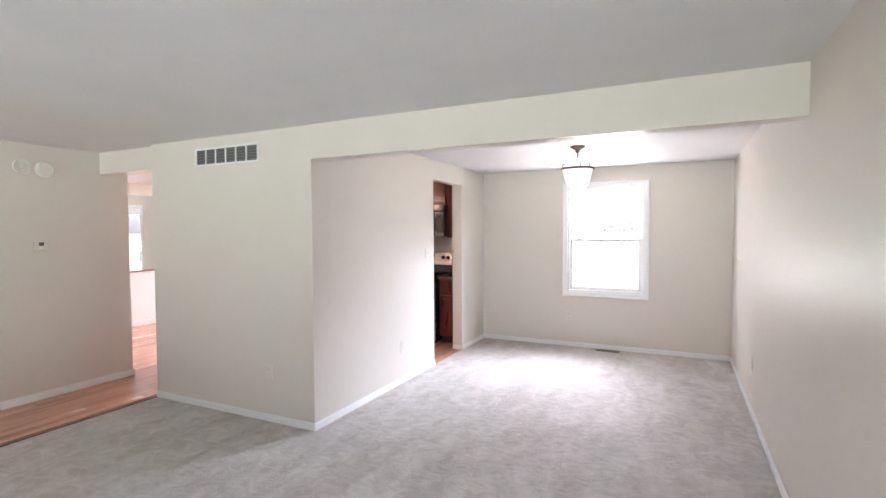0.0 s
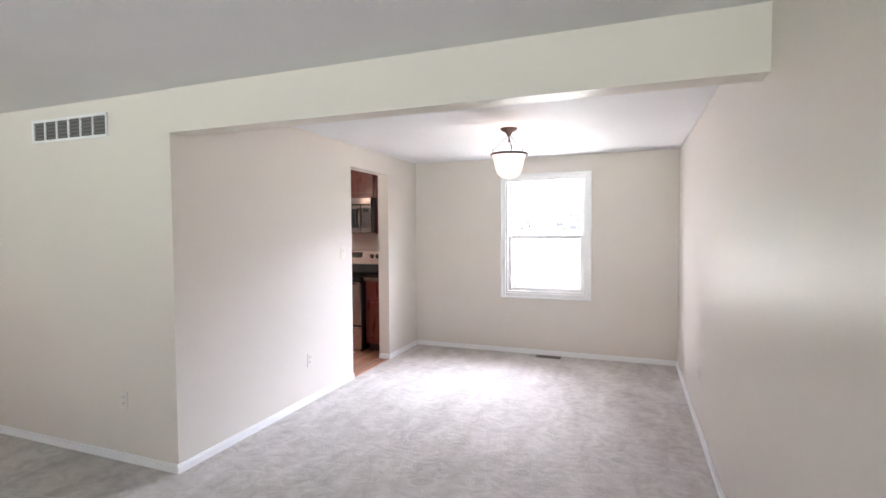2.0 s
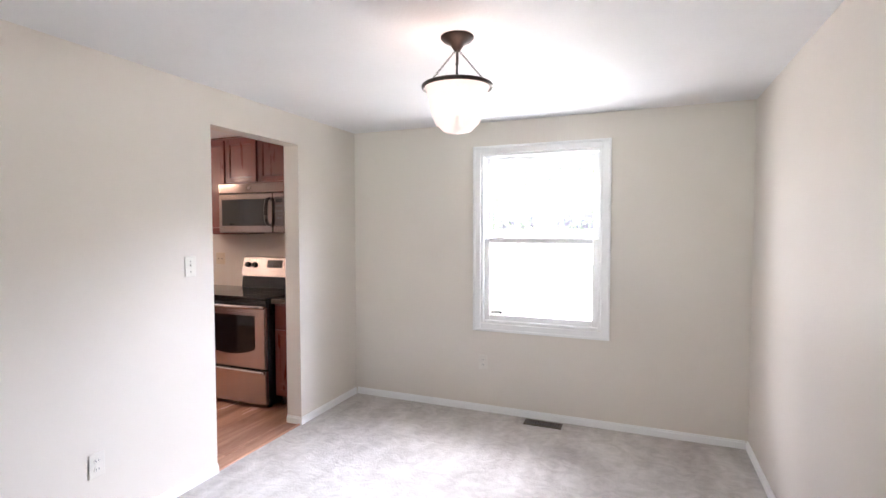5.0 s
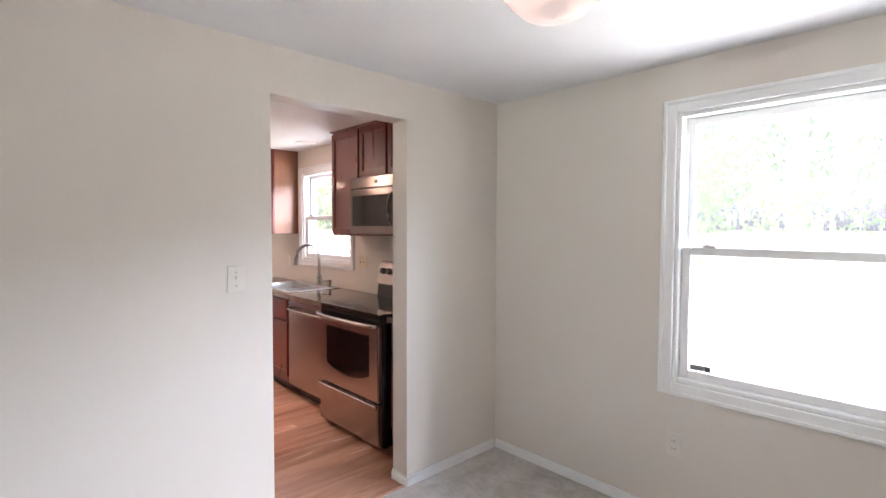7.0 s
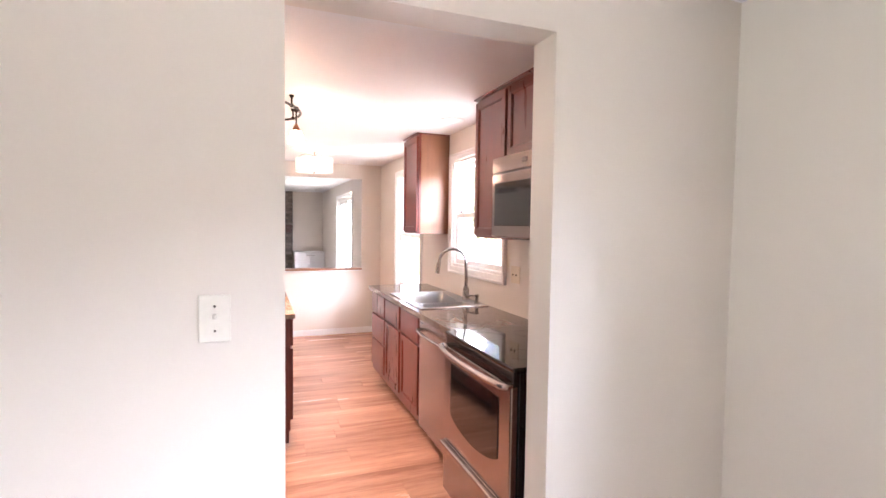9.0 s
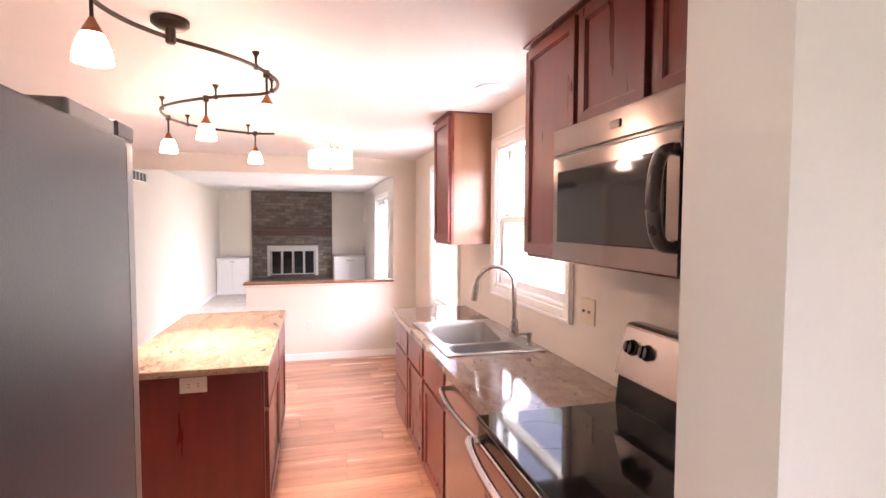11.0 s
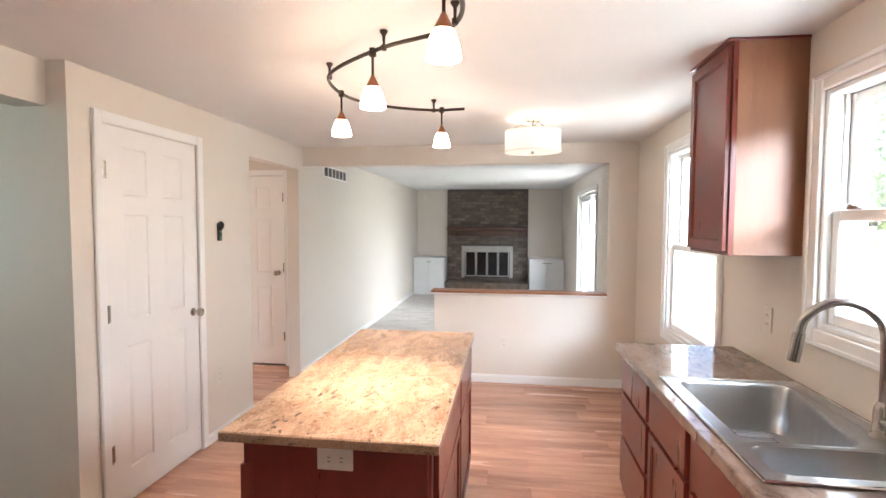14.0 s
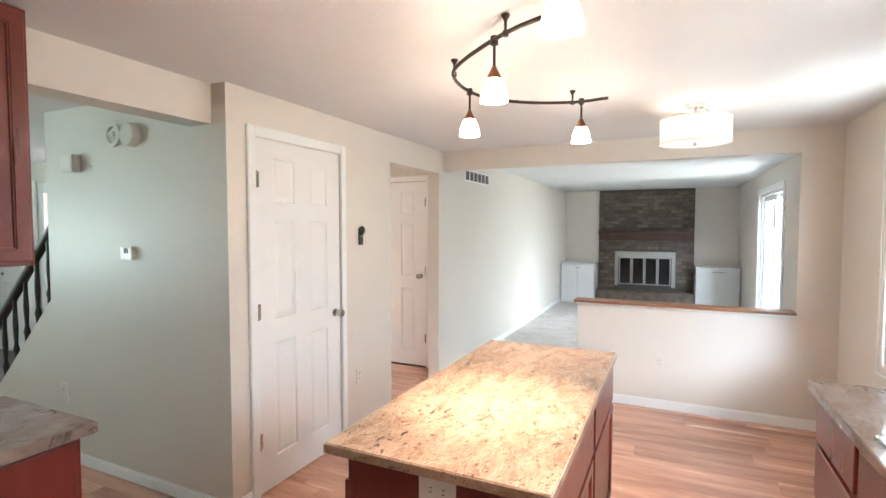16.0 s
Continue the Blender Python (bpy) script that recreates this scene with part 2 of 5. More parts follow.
def granite(name, base, vein, dark, light, scale, stretch, rough, speck=2.3):
    """Polished speckled stone: flowing veins, grains of dark and light mineral."""
    m = bpy.data.materials.new(name)
    m.use_nodes = True
    n, l = m.node_tree.nodes, m.node_tree.links
    p = n["Principled BSDF"]
    tc, mp = n.new("ShaderNodeTexCoord"), n.new("ShaderNodeMapping")
    mp.inputs["Scale"].default_value = stretch
    mp.inputs["Rotation"].default_value = (0, 0, 0.5)
    l.new(tc.outputs["Object"], mp.inputs[0])

    def step(colour_in, colour, sc, lo, hi, dist, src):
        t, r, x = n.new("ShaderNodeTexNoise"), n.new("ShaderNodeMapRange"), n.new("ShaderNodeMix")
        t.inputs["Scale"].default_value, t.inputs["Detail"].default_value, t.inputs["Distortion"].default_value = sc, 9, dist
        t.inputs["Roughness"].default_value = 0.65
        l.new(src, t.inputs[0])
        r.inputs[1].default_value, r.inputs[2].default_value = lo, hi
        l.new(t.outputs[0], r.inputs[0])
        x.data_type = "RGBA"
        l.new(r.outputs[0], x.inputs[0])
        l.new(colour_in, x.inputs[6])
        x.inputs[7].default_value = (*colour, 1)
        return x.outputs[2]

    rgb = n.new("ShaderNodeRGB")
    rgb.outputs[0].default_value = (*base, 1)
    c = step(rgb.outputs[0], vein, scale, 0.40, 0.64, 1.2, mp.outputs[0])
    c = step(c, light, scale * 5, 0.48, 0.72, 1.4, mp.outputs[0])
    c = step(c, dark, scale * speck, 0.565, 0.65, 2.4, mp.outputs[0])
    c = step(c, dark, scale * 11, 0.585, 0.67, 1.0, mp.outputs[0])
    l.new(c, p.inputs["Base Color"])
    p.inputs["Roughness"].default_value = rough
    p.inputs["Coat Weight"].default_value = 0.1
    p.inputs["Coat Roughness"].default_value = 0.05
    return m


def pile_carpet(name, light, dark):
    """Cut pile: brushed swathes that cross one another, scuffed tufts and a fine fibre grain."""
    m = bpy.data.materials.new(name)
    m.use_nodes = True
    n, l = m.node_tree.nodes, m.node_tree.links
    p = n["Principled BSDF"]
    tc = n.new("ShaderNodeTexCoord")

    def noise(scale, stretch, turn, detail, distort, lo, hi):
        mp, t, q = n.new("ShaderNodeMapping"), n.new("ShaderNodeTexNoise"), n.new("ShaderNodeMapRange")
        mp.inputs["Scale"].default_value, mp.inputs["Rotation"].default_value = stretch, (0, 0, turn)
        t.inputs["Scale"].default_value, t.inputs["Detail"].default_value, t.inputs["Distortion"].default_value = scale, detail, distort
        l.new(tc.outputs["Object"], mp.inputs[0])
        l.new(mp.outputs[0], t.inputs[0])
        q.inputs[1].default_value, q.inputs[2].default_value = lo, hi
        l.new(t.outputs[0], q.inputs[0])
        return q.outputs[0]

    def blend(a, b, fac):
        x = n.new("ShaderNodeMix")
        x.inputs[0].default_value = fac
        l.new(a, x.inputs[2])
        l.new(b, x.inputs[3])
        return x.outputs[0]

    swathes = blend(noise(1.5, (1.7, 0.75, 1), 0.6, 7, 1.6, 0.38, 0.62), noise(1.9, (1.8, 0.7, 1), -0.7, 7, 1.8, 0.38, 0.62), 0.5)
    tufts = noise(7, (1, 1.3, 1), 0.3, 10, 2.0, 0.36, 0.64)
    fibre = noise(120, (1, 1, 1), 0.0, 4, 0.0, 0.25, 0.75)
    tone = blend(blend(swathes, tufts, 0.40), fibre, 0.22)
    mix = n.new("ShaderNodeMix")
    mix.data_type = "RGBA"
    mix.inputs[6].default_value, mix.inputs[7].default_value = (*dark, 1), (*light, 1)
    l.new(tone, mix.inputs[0])
    l.new(mix.outputs[2], p.inputs["Base Color"])
    p.inputs["Roughness"].default_value, p.inputs["Specular IOR Level"].default_value = 0.95, 0.1
    p.inputs["Sheen Weight"].default_value = 0.15
    bp = n.new("ShaderNodeBump")
    bp.inputs["Strength"].default_value, bp.inputs["Distance"].default_value = 0.9, 0.006
    l.new(blend(tufts, fibre, 0.6), bp.inputs["Height"])
    l.new(bp.outputs[0], p.inputs["Normal"])
    return m


CARPET = pile_carpet("carpet", (0.69, 0.65, 0.61), (0.37, 0.337, 0.30))
GRANITE = granite("island_granite", (0.27, 0.16, 0.095), (0.43, 0.295, 0.19), (0.085, 0.045, 0.03), (0.45, 0.325, 0.235), 5.0, (1, 1.9, 1), 0.2, 2.9)
STONE = granite("counter_stone", (0.18, 0.122, 0.09), (0.305, 0.228, 0.182), (0.11, 0.078, 0.06), (0.275, 0.208, 0.17), 3.5, (1, 1.7, 1), 0.08)

GRANITE_EDGE = granite("rough_granite_edge", (0.30, 0.18, 0.11), (0.42, 0.28, 0.18), (0.08, 0.045, 0.03), (0.48, 0.35, 0.25), 9.0, (1, 1, 1), 0.4, 2.6)

# ---- mesh helpers ----
def box(bm, x0, x1, y0, y1, z0, z1, bevel=0.0, seg=1):
    x0, x1, y0, y1, z0, z1 = min(x0, x1), max(x0, x1), min(y0, y1), max(y0, y1), min(z0, z1), max(z0, z1)
    m = Matrix.Translation(((x0 + x1) / 2, (y0 + y1) / 2, (z0 + z1) / 2)) @ Matrix.Diagonal((x1 - x0, y1 - y0, z1 - z0, 1))
    vs = bmesh.ops.create_cube(bm, size=1, matrix=m)["verts"]
    if bevel:
        es = list({e for v in vs for e in v.link_edges})
        bmesh.ops.bevel(bm, geom=es, offset=min(bevel, 0.45 * min(x1 - x0, y1 - y0, z1 - z0)), segments=seg, affect="EDGES", profile=0.5)
    return bm


def cyl(bm, p, q, r0, r1=None, seg=16, caps=True):
    p, q = Vector(p), Vector(q)
    d = q - p
    m = Matrix.Translation((p + q) / 2) @ d.to_track_quat("Z", "Y").to_matrix().to_4x4()
    bmesh.ops.create_cone(bm, cap_ends=caps, segments=seg, radius1=r0, radius2=r0 if r1 is None else r1, depth=d.length, matrix=m)
    return bm


def lathe(bm, profile, centre=(0, 0, 0), seg=24, axis="z"):
    """Turns a profile of (radius, height) round an upright axis (or the x or y axis)."""
    rings = []
    for r, h in profile:
        ring = []
        for i in range(seg):
            a = 2 * math.pi * i / seg
            u, v = r * math.cos(a), r * math.sin(a)
            off = {"z": (u, v, h), "x": (h, u, v), "y": (u, h, v)}[axis]
            ring.append(bm.verts.new(Vector(centre) + Vector(off)))
        rings.append(ring)
    for a, b in zip(rings, rings[1:]):
        for i in range(seg):
            bm.faces.new((a[i], a[(i + 1) % seg], b[(i + 1) % seg], b[i]))
    loop = abs(profile[0][0] - profile[-1][0]) + abs(profile[0][1] - profile[-1][1]) < 1e-6
    if profile[0][0] > 1e-3 and not loop:
        bm.faces.new(rings[0])
    if profile[-1][0] > 1e-3 and not loop:
        bm.faces.new(rings[-1])
    bmesh.ops.recalc_face_normals(bm, faces=bm.faces)
    return bm


def tube(bm, pts, r, seg=10):
    """A round bar along points."""
    pts = [Vector(p) for p in pts]
    rings, up = [], None
    for i, p in enumerate(pts):
        d = (pts[min(i + 1, len(pts) - 1)] - pts[max(i - 1, 0)]).normalized()
        if up is None:
            up = d.orthogonal().normalized()
        up = (up - d * up.dot(d)).normalized()
        side = d.cross(up)
        rings.append([bm.verts.new(p + r * (math.cos(2 * math.pi * k / seg) * up + math.sin(2 * math.pi * k / seg) * side)) for k in range(seg)])
    for a, b in zip(rings, rings[1:]):
        for k in range(seg):
            bm.faces.new((a[k], a[(k + 1) % seg], b[(k + 1) % seg], b[k]))
    bm.faces.new(rings[0][::-1])
    bm.faces.new(rings[-1])
    bmesh.ops.recalc_face_normals(bm, faces=bm.faces)
    return bm


def smooth_path(ctrl, n=10):
    """Catmull-Rom through the control points."""
    c = [Vector(p) for p in ctrl]
    c = [2 * c[0] - c[1]] + c + [2 * c[-1] - c[-2]]
    out = []
    for i in range(1, len(c) - 2):
        a, b, d, e = c[i - 1 : i + 3]
        for k in range(n):
            t = k / n
            out.append(0.5 * (2 * b + (d - a) * t + (2 * a - 5 * b + 4 * d - e) * t * t + (3 * b - a - 3 * d + e) * t**3))
    return out + [c[-2]]


def part(name, bm, material, parent=None, label="", smooth=False):
    me = bpy.data.meshes.new(name)
    bm.to_mesh(me)
    bm.free()
    me.materials.append(material)
    ob = new(name, me)
    if smooth:
        for f in me.polygons:
            f.use_smooth = True
        me.set_sharp_from_angle(angle=radians(40))
    if parent:
        ob.parent = parent
    return tagged(ob, label) if label else ob


def nb():
    return bmesh.new()


def boxpart(name, dims, material, parent=None, label="", bevel=0.0, seg=1):
    return part(name, box(nb(), *dims, bevel=bevel, seg=seg), material, parent, label)


def thing(name, label, category, group="", kind=""):
    return tagged(new(name), label, category, group, kind)


def structure(name, bm, material, label, category):
    return tagged(part(name, bm, material), label, category, kind="structure")


def wall(name, along, a0, a1, t0, t1, z0, z1, label, openings=(), material=None):
    """A wall along x or y from a0 to a1, thick from t0 to t1, with openings (a, b, zlow, zhigh) right through it."""
    bm = nb()
    put = (lambda u0, u1, w0, w1: box(bm, u0, u1, t0, t1, w0, w1)) if along == "x" else (lambda u0, u1, w0, w1: box(bm, t0, t1, u0, u1, w0, w1))
    at = a0
    for b0, b1, w0, w1 in sorted(openings):
        if b0 > at:
            put(at, b0, z0, z1)
        if w0 > z0:
            put(b0, b1, z0, w0)
        if w1 < z1:
            put(b0, b1, w1, z1)
        at = b1
    if at < a1:
        put(at, a1, z0, z1)
    return structure(name, bm, material or WALL, label, "wall")


WIN_D = (-1.035, -0.115, 0.725, 2.065)
WIN_1 = (-4.925, -3.985, 1.155, 2.065)
WIN_2 = (-6.735, -5.83, 0.755, 2.085)
SLIDER = (-11.50, -9.80, 0.03, 2.02)

wall("wall_north", "x", XF - 0.12, XR + 0.12, YB, YB + 0.16, -0.1, H, "beige painted outer wall with windows", (WIN_D, WIN_1, WIN_2, SLIDER))
wall("wall_east", "y", YFRONT, YB, XR, XR + 0.12, -0.1, H, "long beige painted wall")
wall("wall_dining", "y", YS, YB, XWK, XW, 0, H, "beige wall between dining room and kitchen with open doorway", ((5.56, 6.35, 0, 2.098),))
wall("wall_stub", "x", -4.05, XWK, YS, YSK, 0, H, "beige living room wall with air vent")
wall("wall_header", "x", XT, -4.05, 3.60, 3.765, 2.105, H, "beige header over the hall opening")
wall("beam", "x", XW, XR, YS - 0.012, YSK + 0.005, 2.06, H, "beige boxed ceiling beam")
wall("wall_hall", "y", 2.2, 3.75, XT - 0.12, XT, 0, H, "beige hall wall with thermostat")
wall("wall_pantry", "x", XF, XT, 3.75, YP, 0, H, "beige wall with pantry door and hall opening",
     ((-5.903, -5.143, 0, 2.062), (-7.51, -6.585, 0, 2.09)))
wall("wall_half", "y", 5.215, 6.855, XHF, XH, 0, 0.865, "low beige half wall below a wide opening")
wall("wall_opening_side", "y", 6.855, YB, XHF, XH, 0, H, "beige wall beside the wide opening")
wall("wall_opening_head", "y", YP, 6.855, XHF, XH, 2.125, H, "beige header over the wide opening")
wall("wall_west", "y", 1.0, YB + 0.16, XF - 0.12, XF, -0.1, H, "grey family room end wall")
# the opening in this unseen wall is made up to go with the hall fill lamp
wall("wall_closet", "x", XF, XLEFT - 0.12, 1.0, 1.12, 0, H, "plain wall behind the hall with an added opening for fill light", ((-7.45, -6.55, 0.9, 2.0),))
wall("wall_hall_end", "y", 1.12, 3.75, -7.99, -7.87, 0, H, "beige hall end wall", ((2.785, 3.55, 0, 2.06),))
wall("wall_south", "x", XLEFT, XR + 0.12, YFRONT - 0.16, YFRONT, -0.1, H, "front wall with a large window", ((-2.1, 0.3, 0.95, 2.1),))
wall("wall_stairs", "y", YFRONT, 3.75, XLEFT - 0.12, XLEFT, -0.1, H, "beige entrance wall with a window beyond the stairs", ((-0.70, 0.25, 0.5, 1.95),))

bm = nb()
box(bm, XLEFT - 0.16, XR + 0.12, YFRONT - 0.16, YB + 0.16, H, H + 0.12)
box(bm, XF - 0.12, XLEFT - 0.16, 1.0, YB + 0.16, H, H + 0.12)
structure("ceiling", bm, CEIL, "white painted ceiling", "ceiling")
structure("subfloor", box(nb(), XF - 0.12, XR + 0.12, YFRONT - 0.16, YB + 0.16, -0.3, -0.016), MORTAR, "plain subfloor under the finished floors", "floor")
bm = nb()
box(bm, -4.04, XR, YFRONT, YS, -0.016, 0.006)
box(bm, XW - 0.02, XR, YS, YB, -0.016, 0.006)
structure("carpet", bm, CARPET, "grey beige cut pile carpet with vacuum marks", "carpet")
structure("carpet_family", box(nb(), XF, XH - 0.06, YP, YB, -0.016, 0.006), CARPET, "grey carpet in the family room", "carpet")

# ---- outside ----
structure("ground", box(nb(), -600, 600, -600, 600, -0.9, -0.42), LAWN, "mown green lawn reaching the horizon", "ground")

# patio and fence are assumed, kept pale so the view outside washes out
structure("patio", box(nb(), -18, 8, YB + 0.17, 13.2, -0.42, -0.36), PATIO, "assumed pale concrete patio that whitens the view outside", "pavement")
fence = thing("fence", "assumed white vinyl fence that whitens the view outside", "fence")
for k in range(13):
    part("post", box(nb(), -18 + 2 * k - 0.06, -18 + 2 * k + 0.06, 13.24, 13.36, -0.42, 1.5, 0.01), TRIM, fence)
for k in range(12):
    boxpart("fence_panel", (-18 + 2 * k + 0.06, -18 + 2 * k + 1.94, 13.28, 13.32, -0.38, 1.4), TRIM, fence)


def tree(name, x, y, height, spread, seed):
    r = random.Random(seed)
    t = thing(name, "leafy green garden tree standing on the lawn", "tree", "garden trees")
    t.location = (x, y, -0.42)
    bm = nb()
    tube(bm, smooth_path([(0, 0, -0.1), (0.05, 0.02, height * 0.2), (-0.04, 0.05, height * 0.45), (0.03, 0, height * 0.8)], 4), 0.13, 8)
    for k in range(7):
        a, h = k * 2.4 + r.random(), height * (0.3 + 0.07 * k)
        tip = (math.cos(a) * spread * 0.8, math.sin(a) * spread * 0.8, h + height * 0.18)
        tube(bm, smooth_path([(0, 0, h), (tip[0] * 0.45, tip[1] * 0.45, h + height * 0.12), tip], 3), 0.04, 6)
    part("trunk", bm, BARK, t)
    verts, faces = [], []
    clumps = []
    for k in range(84):
        a, u = r.random() * 6.283, r.random() ** 0.5
        h = height * (0.20 + 0.80 * r.random())
        w = spread * math.sin(min(1.0, max(0.12, (1.08 - h / height) * 1.5)) * 1.57)
        clumps.append((math.cos(a) * u * w, math.sin(a) * u * w, h, 0.28 + 0.3 * r.random()))
    for cx, cy, cz, cr in clumps:
        for k in range(60):
            d = Vector((r.gauss(0, 1), r.gauss(0, 1), r.gauss(0, 0.7))).normalized() * cr * (0.5 + 0.7 * r.random())
            p = Vector((cx, cy, cz)) + d
            q = Euler((r.random() * 6.28, r.random() * 6.28, r.random() * 6.28)).to_matrix()
            s = 0.05 + 0.05 * r.random()
            i = len(verts)
            verts += [p + q @ Vector(v) for v in ((-s, 0, 0), (0, -s * 0.45, s * 0.1), (s, 0, 0), (0, s * 0.45, s * 0.1))]
            faces.append((i, i + 1, i + 2, i + 3))
    me = bpy.data.meshes.new("crown")
    me.from_pydata(verts, [], faces)
    me.materials.append(LEAF)
    c = tagged(new("crown", me), kind="stuff")
    c.parent = t
    return t


grown = tree("tree", -1.9, 14.0, 5.6, 1.9, 3)
copy_thing(grown, pose(-5.6, 17.5, -0.42, 0, 0, 100) @ Matrix.Scale(1.2, 4))
copy_thing(grown, pose(2.6, 18.0, -0.42, 0, 0, 200) @ Matrix.Scale(1.3, 4))
copy_thing(grown, pose(-10.5, 15.0, -0.42, 0, 0, 300) @ Matrix.Scale(1.1, 4))
copy_thing(grown, pose(-15.5, 14.0, -0.42, 0, 0, 40) @ Matrix.Scale(1.25, 4))

# ---- windows ----
def frame_box(bm, x0, x1, z0, z1, y0, y1, w, bevel=0.004, wb=None):
    """Four members of a rectangular frame, in the x-z plane, butted."""
    wb = wb or w
    box(bm, x0, x0 + w, y0, y1, z0, z1, bevel)
    box(bm, x1 - w, x1, y0, y1, z0, z1, bevel)
    box(bm, x0 + w, x1 - w, y0, y1, z1 - w, z1, bevel)
    box(bm, x0 + w, x1 - w, y0, y1, z0, z0 + wb, bevel)
    return bm


def sash_window(name, opening, mid, label, yb=YB):
    x0, x1, z0, z1 = opening
    w = tagged(new(name), label, "window", kind="structure")
    bm = nb()
    c = 0.062
    for a, b, e, f in ((x0 - c, x0, z0 - c, z1 + c), (x1, x1 + c, z0 - c, z1 + c), (x0, x1, z1, z1 + c), (x0, x1, z0 - c, z0)):
        box(bm, a, b, yb - 0.018, yb, e, f, 0.006, 2)
    for a, b, e, f in ((x0 - c, x0 - c + 0.02, z0 - c, z1 + c), (x1 + c - 0.02, x1 + c, z0 - c, z1 + c), (x0 - c + 0.02, x1 + c - 0.02, z1 + c - 0.02, z1 + c), (x0 - c + 0.02, x1 + c - 0.02, z0 - c, z0 - c + 0.02)):
        box(bm, a, b, yb - 0.026, yb - 0.016, e, f, 0.004)
    part("casing", bm, TRIM, w)
    bm = nb()
    frame_box(bm, x0, x1, z0, z1, yb - 0.004, yb + 0.15, 0.022)
    box(bm, x0 + 0.022, x0 + 0.034, yb + 0.05, yb + 0.062, z0 + 0.022, z1 - 0.022)
    box(bm, x1 - 0.034, x1 - 0.022, yb + 0.05, yb + 0.062, z0 + 0.022, z1 - 0.022)
    part("jamb_liner", bm, TRIM, w)
    i0, i1 = x0 + 0.024, x1 - 0.024
    up = part("upper_sash", frame_box(nb(), i0, i1, mid - 0.015, z1 - 0.024, yb + 0.068, yb + 0.098, 0.038), TRIM, w)
    lo = part("lower_sash", frame_box(nb(), i0, i1, z0 + 0.024, mid + 0.018, yb + 0.022, yb + 0.05, 0.042), TRIM, w)
    for q, ya, za, zb in ((up, 0.083, mid + 0.02, z1 - 0.06), (lo, 0.036, z0 + 0.064, mid - 0.022)):
        p = boxpart("pane", (i0 + 0.036, i1 - 0.036, yb + ya, yb + ya + 0.004, za, zb), PANE, q)
        p.visible_shadow = False
    bm = nb()
    box(bm, i0 + 0.10, i0 + 0.16, yb + 0.006, yb + 0.03, mid + 0.018, mid + 0.030, 0.004, 2)
    box(bm, i0 + 0.115, i0 + 0.135, yb + 0.0, yb + 0.02, mid + 0.028, mid + 0.038, 0.003)
    part("sash_lock", bm, NICKEL, lo, "small metal sash lock")
    return w, lo


w, lo = sash_window("window_1", WIN_D, 1.387, "white double-hung dining room window with wide casing")
bm = nb()
box(bm, -0.965, -0.865, YB + 0.030, YB + 0.036, 0.795, 0.825, 0.001)
part("sticker", bm, PLATE, lo, "small label stuck to the pane")
for k in range(3):
    boxpart("sticker_print", (-0.955, -0.905 + 0.012 * k, YB + 0.0275, YB + 0.0295, 0.800 + 0.008 * k, 0.804 + 0.008 * k), GREYPL, lo)
boxpart("sticker_mark", (-0.890, -0.868, YB + 0.0275, YB + 0.0295, 0.798, 0.822), GREYPL, lo)
sash_window("window_2", WIN_1, 1.594, "white double-hung kitchen window above the sink")
sash_window("window_3", WIN_2, 1.390, "tall white double-hung breakfast window")

s = tagged(new("sliding_door"), "white framed sliding glass door in the family room", "door", kind="structure")
x0, x1, z0, z1 = SLIDER
bm = nb()
for a, b, e, f in ((x0 - 0.07, x0, 0.0, z1 + 0.07), (x1, x1 + 0.07, 0.0, z1 + 0.07), (x0, x1, z1, z1 + 0.07)):
    box(bm, a, b, YB - 0.018, YB, e, f, 0.005)
part("casing", bm, TRIM, s)
part("frame", frame_box(nb(), x0, x1, z0, z1, YB + 0.02, YB + 0.15, 0.04), TRIM, s)
xm = (x0 + x1) / 2
for a, b, y in ((x0 + 0.04, xm + 0.04, 0.05), (xm - 0.04, x1 - 0.04, 0.10)):
    leaf = part("door_panel", frame_box(nb(), a, b, z0 + 0.04, z1 - 0.04, YB + y, YB + y + 0.035, 0.07), TRIM, s)
    boxpart("pane", (a + 0.07, b - 0.07, YB + y + 0.015, YB + y + 0.02, z0 + 0.11, z1 - 0.11), PANE, leaf).visible_shadow = False
part("handle", box(nb(), x1 - 0.10, x1 - 0.075, YB - 0.0, YB + 0.05, 0.92, 1.12, 0.008), TRIM, s)

f = tagged(new("window_4"), "large white framed front window of the living room", "window", kind="structure")
part("frame", frame_box(nb(), -2.1, 0.3, 0.95, 2.1, YFRONT - 0.12, YFRONT, 0.05), TRIM, f)
bm = nb()
box(bm, -1.6, -1.55, YFRONT - 0.10, YFRONT - 0.03, 1.0, 2.05)
box(bm, -0.25, -0.2, YFRONT - 0.10, YFRONT - 0.03, 1.0, 2.05)
part("mullions", bm, TRIM, f)
f = tagged(new("window_5"), "white framed entrance window beyond the stairs", "window", kind="structure")
bm = nb()
for a, b, e, g in ((-0.82, -0.70, 0.38, 2.07), (0.25, 0.37, 0.38, 2.07), (-0.70, 0.25, 1.95, 2.07), (-0.70, 0.25, 0.38, 0.5)):
    box(bm, XLEFT, XLEFT + 0.02, a, b, e, g, 0.004)
part("casing", bm, TRIM, f)
bm = nb()
box(bm, XLEFT - 0.10, XLEFT - 0.04, -0.70, 0.25, 1.2, 1.24)
box(bm, XLEFT - 0.10, XLEFT - 0.04, -0.25, -0.21, 0.5, 1.95)
part("sash", bm, TRIM, f)

